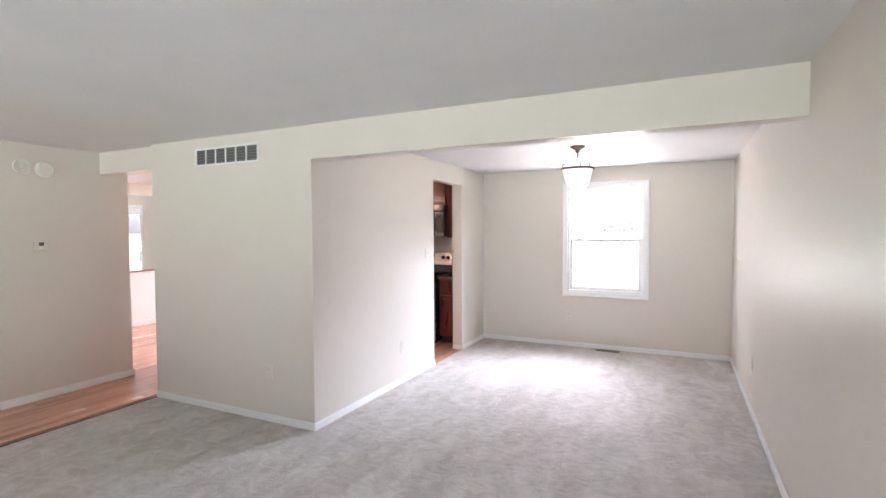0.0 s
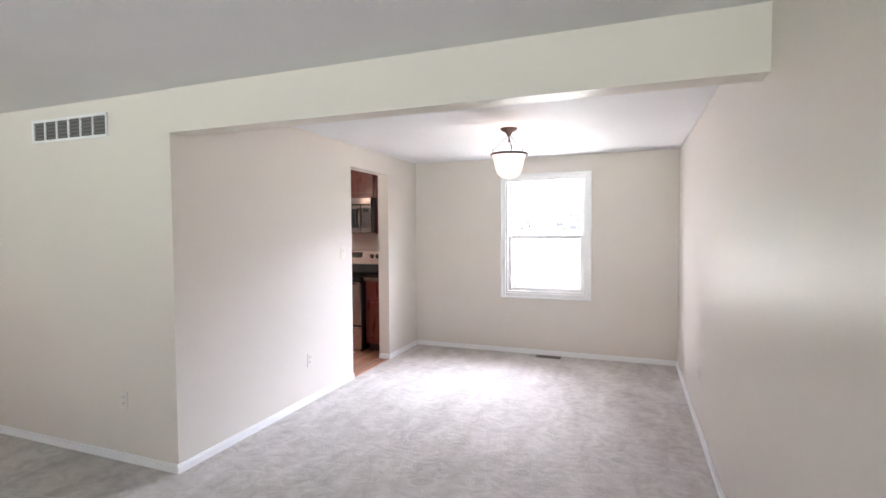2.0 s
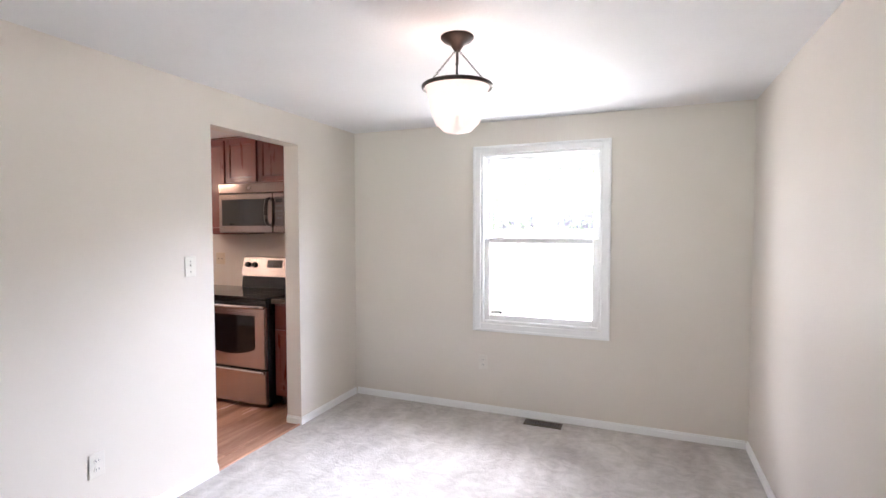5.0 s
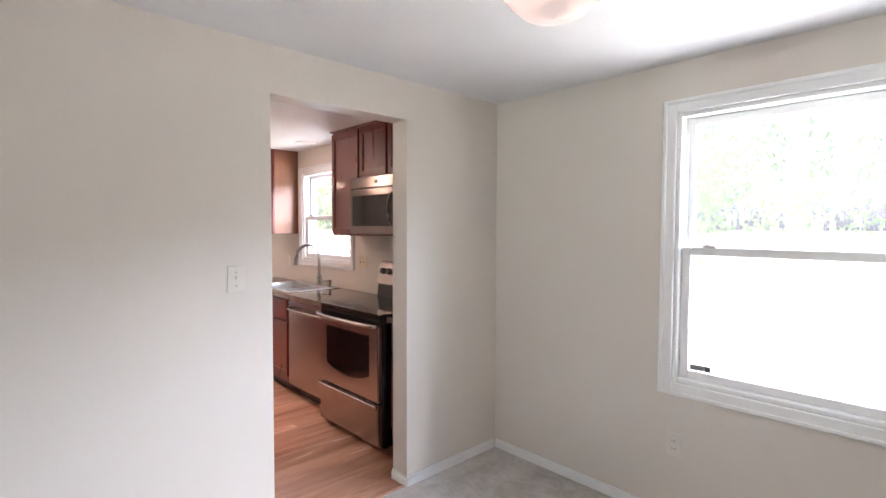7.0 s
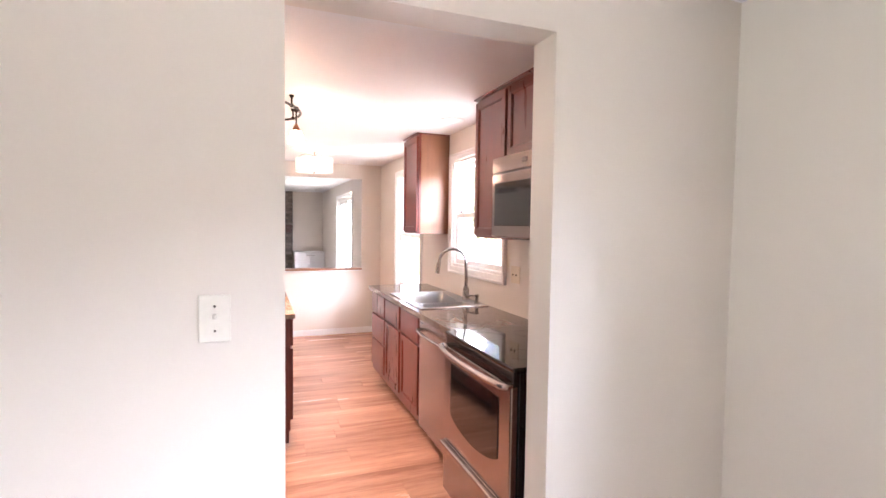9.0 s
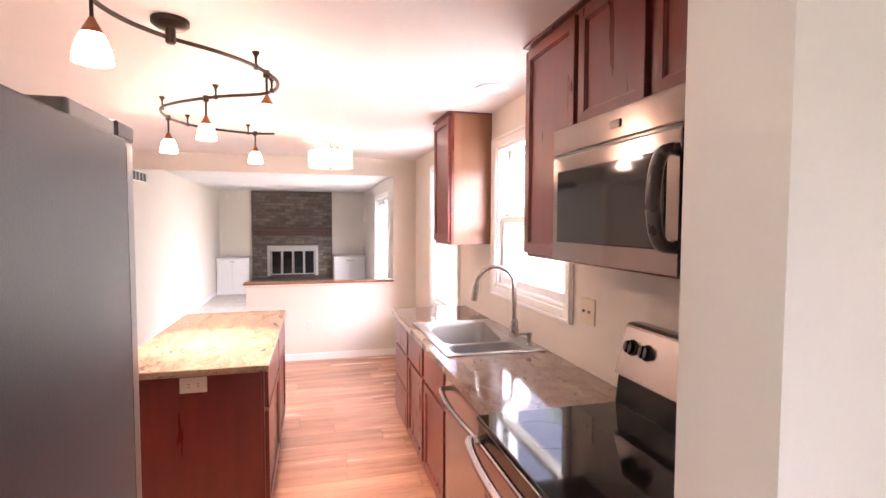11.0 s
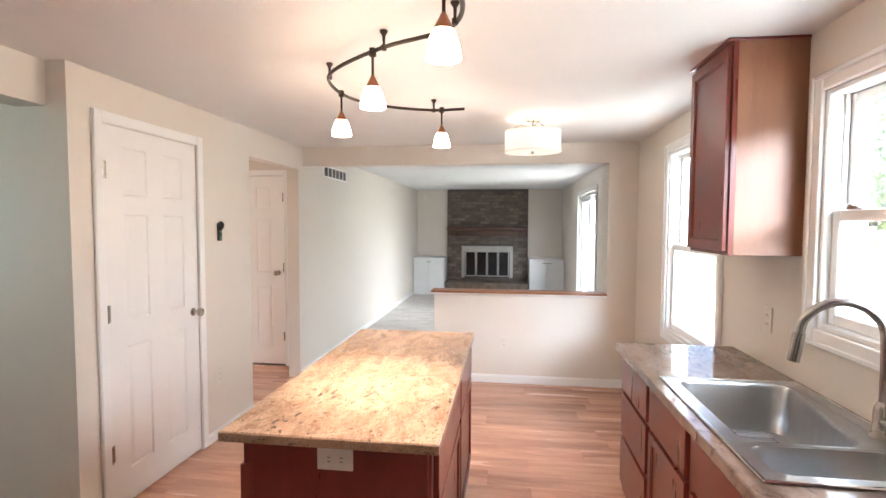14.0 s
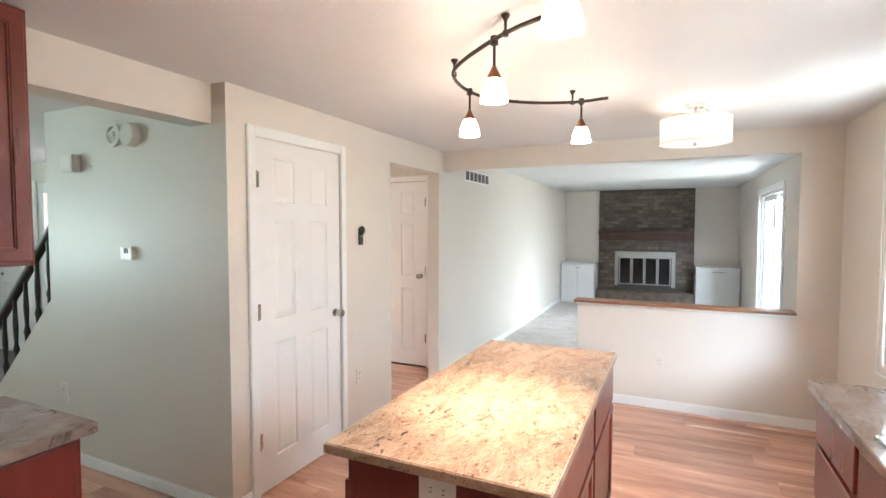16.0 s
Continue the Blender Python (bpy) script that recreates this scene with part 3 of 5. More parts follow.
# ---- baseboards ----
def board(name, along, a0, a1, t, side, label="white painted wooden baseboard", h=0.062):
    """A skirting along x or y against the face t, thick towards side (+1 or -1)."""
    bm = nb()
    for d, z0, z1 in ((0.014, 0.004, h - 0.012), (0.009, h - 0.012, h)):
        if along == "x":
            box(bm, a0, a1, t, t + side * d, z0, z1, 0.002)
        else:
            box(bm, t, t + side * d, a0, a1, z0, z1, 0.002)
    return structure(name, bm, TRIM, label, "baseboard")


board("baseboard", "x", XW + 0.016, XR - 0.016, YB, -1)
board("baseboard", "y", YFRONT, YB, XR, -1)
board("baseboard", "y", YS - 0.014, 5.56, XW, 1)
board("baseboard", "y", 6.35, YB - 0.016, XW, 1)
board("baseboard", "x", -4.05, XW, YS, -1)
board("baseboard", "x", XWK, XW + 0.014, 6.35, -1)
board("baseboard", "y", 2.2, 3.875, XT, 1, h=0.075)
board("baseboard", "x", -5.072, XT + 0.014, YP, 1, h=0.075)
board("baseboard", "x", -6.585, -5.961, YP, 1, h=0.075)
board("baseboard", "x", XF + 0.6, -7.51, YP, 1, h=0.075)
board("baseboard", "y", 5.215, YB, XH, 1, h=0.085)
board("baseboard", "x", XHF, XH + 0.014, 5.215, -1, h=0.085)
board("baseboard", "y", 5.215, YB, XHF, -1, h=0.075)
board("baseboard", "x", XH + 0.016, -5.62, YB, -1, h=0.085)
board("baseboard", "x", XF + 0.6, SLIDER[0] - 0.07, YB, -1)
board("baseboard", "x", SLIDER[1] + 0.07, XHF, YB, -1)

# cap of the half wall
cap = tagged(new("half_wall_cap"), "stained wooden ledge on white moulding atop the half wall", "ledge", kind="structure")
boxpart("ledge_board", (XHF - 0.03, XH + 0.035, 5.185, 6.855, 0.882, 0.903), LEDGE, cap, "reddish brown wooden board", 0.005, 2)
boxpart("moulding", (XHF - 0.015, XH + 0.02, 5.20, 6.855, 0.865, 0.882), TRIM, cap, "white moulding strip", 0.004)

# ---- doors ----
def six_panel_door(name, m, width, height, knob_u, label, hinge_u=None, casing=(True, True), casing_w=0.058, knob_z=0.96):
    """A moulded door; local x runs along it, its face looks to local -y, its foot is at z 0."""
    d = tagged(new(name), label, "door", kind="structure")
    d.matrix_world = m
    bm = nb()
    st, mid, cx = 0.135, 0.125, width / 2
    us = [0, st, cx - mid / 2, cx + mid / 2, width - st, width]
    zs = [0.012, 0.19, 0.87, 1.01, 1.59, 1.69, height - 0.10, height]

    def quad(*pts):
        bm.faces.new([bm.verts.new(p) for p in pts])

    for p in range(5):
        for q in range(7):
            rings = [(us[p], us[p + 1], zs[q], zs[q + 1], 0.0)]
            if p in (1, 3) and q in (1, 3, 5):
                u0, u1, a, b, _ = rings[0]
                rings += [(u0 + g, u1 - g, a + g, b - g, y) for g, y in ((0.008, 0.006), (0.014, 0.006), (0.036, 0.0015))]
            loops = [((u0, y, a), (u1, y, a), (u1, y, b), (u0, y, b)) for u0, u1, a, b, y in rings]
            for m0, m1 in zip(loops, loops[1:]):
                for k in range(4):
                    quad(m0[k], m0[(k + 1) % 4], m1[(k + 1) % 4], m1[k])
            quad(*loops[-1])
    bmesh.ops.remove_doubles(bm, verts=bm.verts, dist=1e-5)
    edge = bmesh.ops.extrude_edge_only(bm, edges=[e for e in bm.edges if e.is_boundary])["geom"]
    bmesh.ops.translate(bm, verts=[v for v in edge if isinstance(v, bmesh.types.BMVert)], vec=(0, 0.035, 0))
    quad((0, 0.035, 0.012), (0, 0.035, height), (width, 0.035, height), (width, 0.035, 0.012))
    bmesh.ops.remove_doubles(bm, verts=bm.verts, dist=1e-5)
    bmesh.ops.recalc_face_normals(bm, faces=bm.faces)
    part("leaf", bm, DOORW, d)
    bm = nb()
    lathe(bm, [(0.026, 0.0), (0.026, -0.006), (0.011, -0.012), (0.011, -0.035), (0.024, -0.042), (0.028, -0.055), (0.024, -0.068), (0.001, -0.072)], (knob_u, 0, knob_z), 20, "y")
    part("knob", bm, NICKEL, d, "brushed nickel door knob", True)
    if hinge_u is not None:
        for z in (0.32, 1.07, 1.82):
            bm = nb()
            box(bm, hinge_u - 0.004, hinge_u + 0.026, -0.004, 0.004, z - 0.045, z + 0.045, 0.001)
            cyl(bm, (hinge_u - 0.003, -0.009, z - 0.047), (hinge_u - 0.003, -0.009, z + 0.047), 0.008, seg=10)
            part("hinge", bm, NICKEL, d, "dull metal hinge")
    bm = nb()
    g = 0.006
    c = casing_w
    sides = [(-g - c, -g)] if casing[0] else []
    sides += [(width + g, width + g + c)] if casing[1] else []
    for a, b in sides:
        box(bm, a, b, -0.016, -0.002, 0, height + g + c, 0.004, 2)
        box(bm, a + 0.004, a + 0.016, -0.020, -0.015, 0, height + g + c, 0.003)
    box(bm, -g if casing[0] else -0.02, width + g, -0.016, -0.002, height + g, height + g + c, 0.004, 2)
    part("casing", bm, TRIM, d)
    return d


six_panel_door("door_1", pose(-5.135, YP + 0.0, 0.008, 0, 0, 180), 0.760, 2.052, 0.760 - 0.06, "closed white six-panel pantry door with nickel knob", 0.0)
six_panel_door("door_2", pose(-7.87, 2.793, 0.008, 0, 0, 90), 0.750, 2.045, 0.75 - 0.065, "closed white six-panel hall door", 0.75, knob_z=1.01)
six_panel_door("door_3", pose(XLEFT + 0.022, -1.75, 0.008, 0, 0, 90), 0.85, 2.03, 0.07, "closed white six-panel front door", None)

# ---- wall plates ----
def plate(name, label, category, kind_of):
    """An outlet or switch plate; its face looks to local -y."""
    p = thing(name, label, category)
    plastic = ALMOND if kind_of == "outlet" else PLATE
    part("cover", box(nb(), -0.036, 0.036, -0.006, 0.0, -0.058, 0.058, 0.003, 2), plastic, p)
    if kind_of == "outlet":
        for z in (-0.02, 0.02):
            bm = nb()
            lathe(bm, [(0.016, -0.006), (0.016, -0.0085), (0.001, -0.0085)], (0, 0, z), 14, "y")
            r = part("receptacle", bm, plastic, p)
            bm = nb()
            box(bm, -0.008, -0.005, -0.0092, -0.0084, z - 0.003, z + 0.006)
            box(bm, 0.005, 0.008, -0.0092, -0.0084, z - 0.003, z + 0.006)
            part("slots", bm, GREYPL, r, "dark slots")
    else:
        bm = nb()
        box(bm, -0.005, 0.005, -0.016, -0.005, 0.0, 0.012, 0.002)
        part("toggle", bm, PLATE, p)
        for z in (-0.03, 0.03):
            part("screw", cyl(nb(), (0, -0.0075, z), (0, -0.0055, z), 0.003, seg=8), NICKEL, p)
    return p


outlet = plate("outlet", "ivory duplex wall outlet", "outlet", "outlet")
outlet.matrix_world = pose(XW, 4.857, 0.372, 0, 0, 90)
tagged(outlet, group="wall outlets")
for m in (pose(-1.017, YB, 0.405), pose(XR, 5.354, 0.404, 0, 0, -90), pose(-2.662, YS, 0.402), pose(-6.118, YP, 0.447, 0, 0, 180),
          pose(XH, 5.899, 0.404, 0, 0, 90), pose(XT, 2.334, 0.46, 0, 0, 90),
          pose(-5.28, YB, 1.12), pose(XF, 6.45, 0.93, 0, 0, 90)):
    copy_thing(outlet, m)
sw = plate("light_switch", "ivory toggle light switch on the dining room wall", "switch", "switch")
sw.matrix_world = pose(XW, 5.397, 1.27, 0, 0, 90)

dbl = thing("switch_plate", "ivory double toggle plate on the kitchen wall", "switch")
dbl.location = (-3.793, YB, 1.18)
part("cover", box(nb(), -0.058, 0.058, -0.006, 0.0, -0.058, 0.058, 0.003, 2), IVORY, dbl)
for x in (-0.022, 0.022):
    part("toggle", box(nb(), x - 0.005, x + 0.005, -0.016, -0.005, -0.006, 0.006, 0.002), NICKEL, dbl)

ow = copy_thing(outlet, pose(-4.306, 5.402, 0.822, 0, 90, 90))
tagged(ow, "white duplex outlet set sideways in the island end")

# ---- vents ----
def wall_vent(name, x0, x1, y, z0, z1, side, label, n):
    v = thing(name, label, "vent", "wall vents")
    bm = nb()
    w = 0.016
    ya, yb = sorted((y, y + side * 0.012))
    frame_box(bm, x0, x1, z0, z1, ya, yb, w, 0.003)
    step = (x1 - x0 - 2 * w) / n
    for k in range(1, n):
        box(bm, x0 + w + k * step - 0.006, x0 + w + k * step + 0.006, ya, yb, z0 + w, z1 - w, 0.002)
    part("frame", bm, TRIM, v)
    for k in range(n):
        b0, b1 = x0 + w + k * step + 0.006, x0 + w + (k + 1) * step - 0.006
        g = part("grille", box(nb(), b0, b1, *sorted((y + side * 0.001, y + side * 0.003)), z0 + w, z1 - w), VENTD, v, "grey louvred opening")
        bm = nb()
        for j in range(5):
            zz = z0 + w + (z1 - z0 - 2 * w) * (j + 0.5) / 5
            box(bm, b0, b1, *sorted((y + side * 0.003, y + side * 0.009)), zz - 0.004, zz + 0.004)
        part("louvres", bm, MORTAR, g)
    return v


wall_vent("wall_vent", -3.46, -2.727, YS, 2.078, 2.228, -1, "white metal return air vent high on the wall", 6)
wall_vent("wall_vent", -8.95, -8.17, YP, 2.072, 2.205, 1, "white metal air vent on the family room wall", 6)
v = thing("floor_register", "brown metal floor register set in the carpet", "vent")
part("frame", frame_box(nb(), -0.655, -0.375, 0, 0.10, 0, 0.006, 0.014, 0.001), VENTB, v)
v.children[0].matrix_basis = pose(0, 7.075, 0.006, 90, 0, 0)
for k in range(14):
    boxpart("slat", (-0.641 + 0.0186 * k, -0.641 + 0.0186 * k + 0.011, 6.99, 7.06, 0.006, 0.010), VENTB, v)
boxpart("boot", (-0.641, -0.389, 6.988, 7.062, 0.0055, 0.0068), SOOT, v)

# ---- hall wall devices ----
def disc(name, label, y, z, r, depth, material, hollow):
    d = thing(name, label, "smoke alarm")
    bm = nb()
    lathe(bm, [(r, 0), (r, depth * 0.6), (r * 0.85, depth), (0.001, depth)] if not hollow else [(r, 0), (r, depth), (r * 0.75, depth), (r * 0.7, depth * 0.4), (0.001, depth * 0.4)], (XT, y, z), 28, "x")
    part("case", bm, material, d, smooth=True)
    if hollow:
        bm = nb()
        box(bm, XT + 0.012, XT + 0.03, y - 0.03, y + 0.02, z - 0.012, z + 0.02, 0.004)
        box(bm, XT + 0.012, XT + 0.022, y - 0.01, y + 0.035, z - 0.035, z - 0.02, 0.004)
        part("terminals", bm, PLATE, d, "bare white wiring connector")
    return d


disc("smoke_alarm", "white round smoke alarm on the hall wall", 3.118, 2.096, 0.072, 0.045, PLATE, False)
disc("smoke_alarm", "open round smoke alarm base with bare terminals", 2.95, 2.108, 0.068, 0.022, PLATE, True)
t = thing("thermostat", "white wall thermostat with grey display", "thermostat")
boxpart("case", (XT, XT + 0.03, 3.012, 3.112, 1.365, 1.445), PLATE, t, bevel=0.006, seg=2)
boxpart("display", (XT + 0.029, XT + 0.0315, 3.045, 3.085, 1.405, 1.435), LCD, t, "grey liquid crystal display")
boxpart("button_row", (XT + 0.029, XT + 0.0325, 3.045, 3.085, 1.378, 1.386), TRIM, t, bevel=0.001)
t = thing("door_chime", "small white door chime box on the hall wall", "door chime")
boxpart("case", (XT, XT + 0.055, 2.47, 2.60, 1.905, 2.015), PLATE, t, bevel=0.008, seg=2)
boxpart("lid_seam", (XT + 0.05, XT + 0.057, 2.485, 2.585, 1.925, 1.995), PLATE, t, bevel=0.004)

k = thing("key_hook", "small black wall-mounted bottle opener beside the pantry", "opener")
bm = nb()
box(bm, -6.172, -6.122, YP, YP + 0.014, 1.425, 1.555, 0.006, 2)
part("plate", bm, BLACK, k)
bm = nb()
lathe(bm, [(0.030, 0.010), (0.032, 0.022), (0.018, 0.034), (0.001, 0.036)], (-6.148, YP, 1.535), 18, "y")
part("cap_lifter", bm, BLACK, k, smooth=True)
for z in (1.49, 1.445):
    part("screw", cyl(nb(), (-6.148, YP + 0.010, z), (-6.148, YP + 0.015, z), 0.007, seg=12), NICKEL, k, "bright screw head")

# ---- stairs ----
st = thing("staircase", "carpeted stairs with dark wooden rail behind the hall wall", "staircase")
for k in range(12):
    boxpart("step", (XLEFT + 0.02, XT - 0.12, 1.09 + 0.2 * k, 3.60, 0.19 * k + 0.001, 0.19 * (k + 1)), CARPET, st, bevel=0.01, seg=2)
bm = nb()
vs = [bm.verts.new(p) for x in (XT - 0.11, XT - 0.004) for p in ((x, 1.07, 0), (x, 2.2, 0), (x, 2.2, 1.078), (x, 1.07, 0.005))]
for q in ((0, 1, 2, 3), (7, 6, 5, 4), (0, 4, 5, 1), (1, 5, 6, 2), (2, 6, 7, 3), (3, 7, 4, 0)):
    bm.faces.new([vs[i] for i in q])
bmesh.ops.recalc_face_normals(bm, faces=bm.faces)
part("stringer_wall", bm, WALL, st, "beige sloped side wall")
part("cap_rail", tube(nb(), [(XT - 0.055, 1.0, -0.04), (XT - 0.055, 2.2, 1.10)], 0.03, 8), CAB_DARK, st, "dark sloped cap")
part("handrail", tube(nb(), [(XT - 0.055, 1.0, 0.47), (XT - 0.055, 2.2, 1.61)], 0.032, 10), RAIL, st, "dark brown wooden handrail", True)
for k in range(7):
    y = 1.15 + 0.155 * k
    z = 1.078 - 0.95 * (2.2 - y)
    bm = nb()
    lathe(bm, [(0.016, z), (0.016, z + 0.1), (0.022, z + 0.13), (0.012, z + 0.18), (0.018, z + 0.3), (0.014, z + 0.42), (0.014, z + 0.52)], (XT - 0.055, y, 0), 10)
    part("baluster", bm, RAIL, st, "turned dark baluster", True)
bm = nb()
box(bm, XT - 0.10, XT - 0.01, 0.94, 1.03, 0, 1.0, 0.006)
lathe(bm, [(0.05, 1.0), (0.055, 1.02), (0.03, 1.04), (0.05, 1.08), (0.03, 1.12), (0.001, 1.13)], (XT - 0.055, 0.985, 0), 14)
part("newel_post", bm, RAIL, st)

# ---- kitchen cabinets ----
def shaker(bm, x0, x1, z0, z1, y, side, fw=0.055):
    """A framed door with a sunk panel; its back lies on y and its face looks to side."""
    box(bm, x0, x1, *sorted((y, y + side * 0.019)), z0, z1, 0.002)
    face = max(bm.faces, key=lambda f: f.normal.y * side * f.calc_area())
    for thick, depth in ((fw, 0.0), (0.003, -0.004), (0.005, 0.0), (0.004, -0.006)):
        bmesh.ops.inset_individual(bm, faces=[face], thickness=thick, depth=depth)
    return bm


def cabinet(name, label, x0, x1, yback, yface, z0, z1, fronts, group="", toe=0.0, side_mat=None, low=0.0):
    """A cabinet unit; fronts are (kind, x0, x1, z0, z1). It looks from yback to yface."""
    side = 1 if yface > yback else -1
    c = thing(name, label, "cabinet", group)
    bm = nb()
    box(bm, x0, x1, *sorted((yback, yface - side * 0.02)), z0 + toe, z1 - low, 0.0015)
    part("body", bm, side_mat or CHERRY, c)
    boxpart("face_frame", (x0, x1, *sorted((yface - side * 0.02, yface - side * 0.001)), z0 + toe, z1), CHERRY, c)
    if toe:
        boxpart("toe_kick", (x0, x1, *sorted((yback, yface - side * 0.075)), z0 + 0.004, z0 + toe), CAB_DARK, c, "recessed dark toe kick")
    for kind, a, b, e, g in fronts:
        if kind == "door":
            part("door", shaker(nb(), a, b, e, g, yface, side), CHERRY, c)
        else:
            bm = nb()
            box(bm, a, b, *sorted((yface, yface + side * 0.019)), e, g, 0.004, 2)
            part("drawer_front", bm, CHERRY, c)
    return c


YF = 6.565
BASE, UPPER = "base cabinets along the window wall", "wall cabinets"
cabinet("base_cabinet", "cherry base cabinet with three stacked drawers", -5.60, -5.085, YB, YF, 0, 0.872,
        [("drawer", -5.575, -5.105, 0.675, 0.855), ("drawer", -5.575, -5.105, 0.435, 0.655), ("drawer", -5.575, -5.105, 0.165, 0.415)], BASE, 0.105)
cabinet("sink_cabinet", "cherry sink base cabinet with two doors below false drawers", -5.083, -4.115, YB, YF, 0, 0.872,
        [("drawer", -5.065, -4.625, 0.675, 0.855), ("drawer", -4.575, -4.135, 0.675, 0.855), ("door", -5.065, -4.625, 0.165, 0.655), ("door", -4.575, -4.135, 0.165, 0.655)], BASE, 0.105, low=0.20)
cabinet("base_cabinet", "narrow cherry base cabinet beside the range", -2.630, XWK - 0.004, YB, YF, 0, 0.872,
        [("drawer", -2.615, -2.355, 0.675, 0.855), ("door", -2.615, -2.355, 0.165, 0.655)], BASE, 0.105)
cabinet("wall_cabinet", "cherry wall cabinet with window light painted on its side", -5.46, -5.04, YB, 6.835, 1.428, H - 0.012, [("door", -5.45, -5.05, 1.445, H - 0.03)], UPPER, side_mat=CHERRY_LIT)
cabinet("wall_cabinet", "tall cherry wall cabinet beside the microwave", -3.822, -3.402, YB, 6.835, 1.428, H - 0.012, [("door", -3.812, -3.412, 1.445, H - 0.03)], UPPER)
cabinet("wall_cabinet", "short cherry wall cabinet above the microwave", -3.398, -2.642, YB, 6.835, 1.885, H - 0.012,
        [("door", -3.385, -3.035, 1.90, H - 0.03), ("door", -3.005, -2.655, 1.90, H - 0.03)], UPPER)
cabinet("wall_cabinet", "narrow cherry wall cabinet beside the doorway", -2.638, XWK - 0.004, YB, 6.835, 1.428, H - 0.012, [("door", -2.628, -2.345, 1.445, H - 0.03)], UPPER)
for x0, x1, y, s in ((-5.468, -5.032, 6.815, -1), (-3.83, -2.34, 6.815, -1)):
    tagged(boxpart("crown_trim", (x0, x1, y - 0.006, YB, H - 0.012, H - 0.001), CHERRY, bevel=0.003), "thin cherry trim strip above the wall cabinets", "trim", kind="structure")

LEFT = "cabinets along the living room wall"
cabinet("base_cabinet", "cherry base cabinet with drawers at the end of the counter", -4.035, -3.25, YSK, 4.20, 0, 0.872,
        [("drawer", -4.015, -3.27, 0.675, 0.855), ("door", -4.015, -3.655, 0.165, 0.655), ("door", -3.63, -3.27, 0.165, 0.655)], LEFT, 0.105)
cabinet("wall_cabinet", "cherry wall cabinet hung above the side counter", -4.035, -3.25, YSK, 3.965, 1.428, H - 0.012,
        [("door", -4.02, -3.655, 1.445, H - 0.03), ("door", -3.63, -3.265, 1.445, H - 0.03)], LEFT)


def worktop(name, label, x0, x1, y0, y1, material, hole=None):
    w = thing(name, label, "countertop")
    bm = nb()
    if hole:
        a, b, c, d = hole
        for q in ((x0, a, y0, y1), (b, x1, y0, y1), (a, b, y0, c), (a, b, d, y1)):
            box(bm, *q, 0.872, 0.91)
        bmesh.ops.remove_doubles(bm, verts=bm.verts, dist=1e-5)
    else:
        box(bm, x0, x1, y0, y1, 0.872, 0.91, 0.006, 2)
    part("slab", bm, material, w)
    yf = y0 if y1 > 6 else y1
    part("front_edge", box(nb(), x0, x1, yf - 0.003, yf + 0.003, 0.8715, 0.9075, 0.0025, 2), material, w, "rounded polished front edge")
    return w


worktop("countertop", "polished grey brown stone countertop with a sink cutout", -5.62, -3.405, 6.526, YB - 0.002, STONE, (-4.985, -4.175, 6.60, 7.075))
worktop("countertop", "short grey brown stone countertop beside the range", -2.632, XWK - 0.003, 6.526, YB - 0.002, STONE)
worktop("countertop", "dark polished stone side countertop", -4.066, -3.25, YSK + 0.002, 4.246, STONE)

# ---- island ----
isl = thing("kitchen_island", "dark cherry kitchen island with drawers and doors on one side", "island")
boxpart("body", (-5.735, -4.315, 5.105, 5.69, 0.10, 0.872), CHERRY, isl)
boxpart("end_panel", (-4.315, -4.306, 5.095, 5.695, 0.02, 0.872), CHERRY, isl, bevel=0.002)
boxpart("corner_stile", (-4.322, -4.300, 5.085, 5.125, 0.02, 0.785), CHERRY, isl, bevel=0.003)
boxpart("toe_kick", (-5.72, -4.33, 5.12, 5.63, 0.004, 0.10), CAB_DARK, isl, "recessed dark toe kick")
boxpart("face_frame", (-5.735, -4.315, 5.69, 5.706, 0.10, 0.872), CHERRY, isl)
for a, b in ((-5.715, -5.085), (-5.04, -4.34)):
    part("drawer_front", box(nb(), a, b, 5.706, 5.725, 0.675, 0.855, 0.004, 2), CHERRY, isl)
    part("door", shaker(nb(), a, b, 0.165, 0.655, 5.706, 1), CHERRY, isl)
it = thing("island_top", "thick golden speckled granite slab on the island", "countertop")
IX0, IX1, IY0, IY1 = -5.775, -4.262, 5.035, 5.735
part("slab", box(nb(), IX0 + 0.004, IX1 - 0.004, IY0 + 0.004, IY1 - 0.004, 0.874, 0.905, 0.002), GRANITE, it)
for q in ((IX0, IX1, IY0, IY0 + 0.0038), (IX0, IX1, IY1 - 0.0038, IY1), (IX0, IX0 + 0.0038, IY0 + 0.0039, IY1 - 0.0039), (IX1 - 0.0038, IX1, IY0 + 0.0039, IY1 - 0.0039)):
    part("edge", box(nb(), *q, 0.873, 0.9025, 0.0015), GRANITE_EDGE, it, "darker unpolished slab edge")

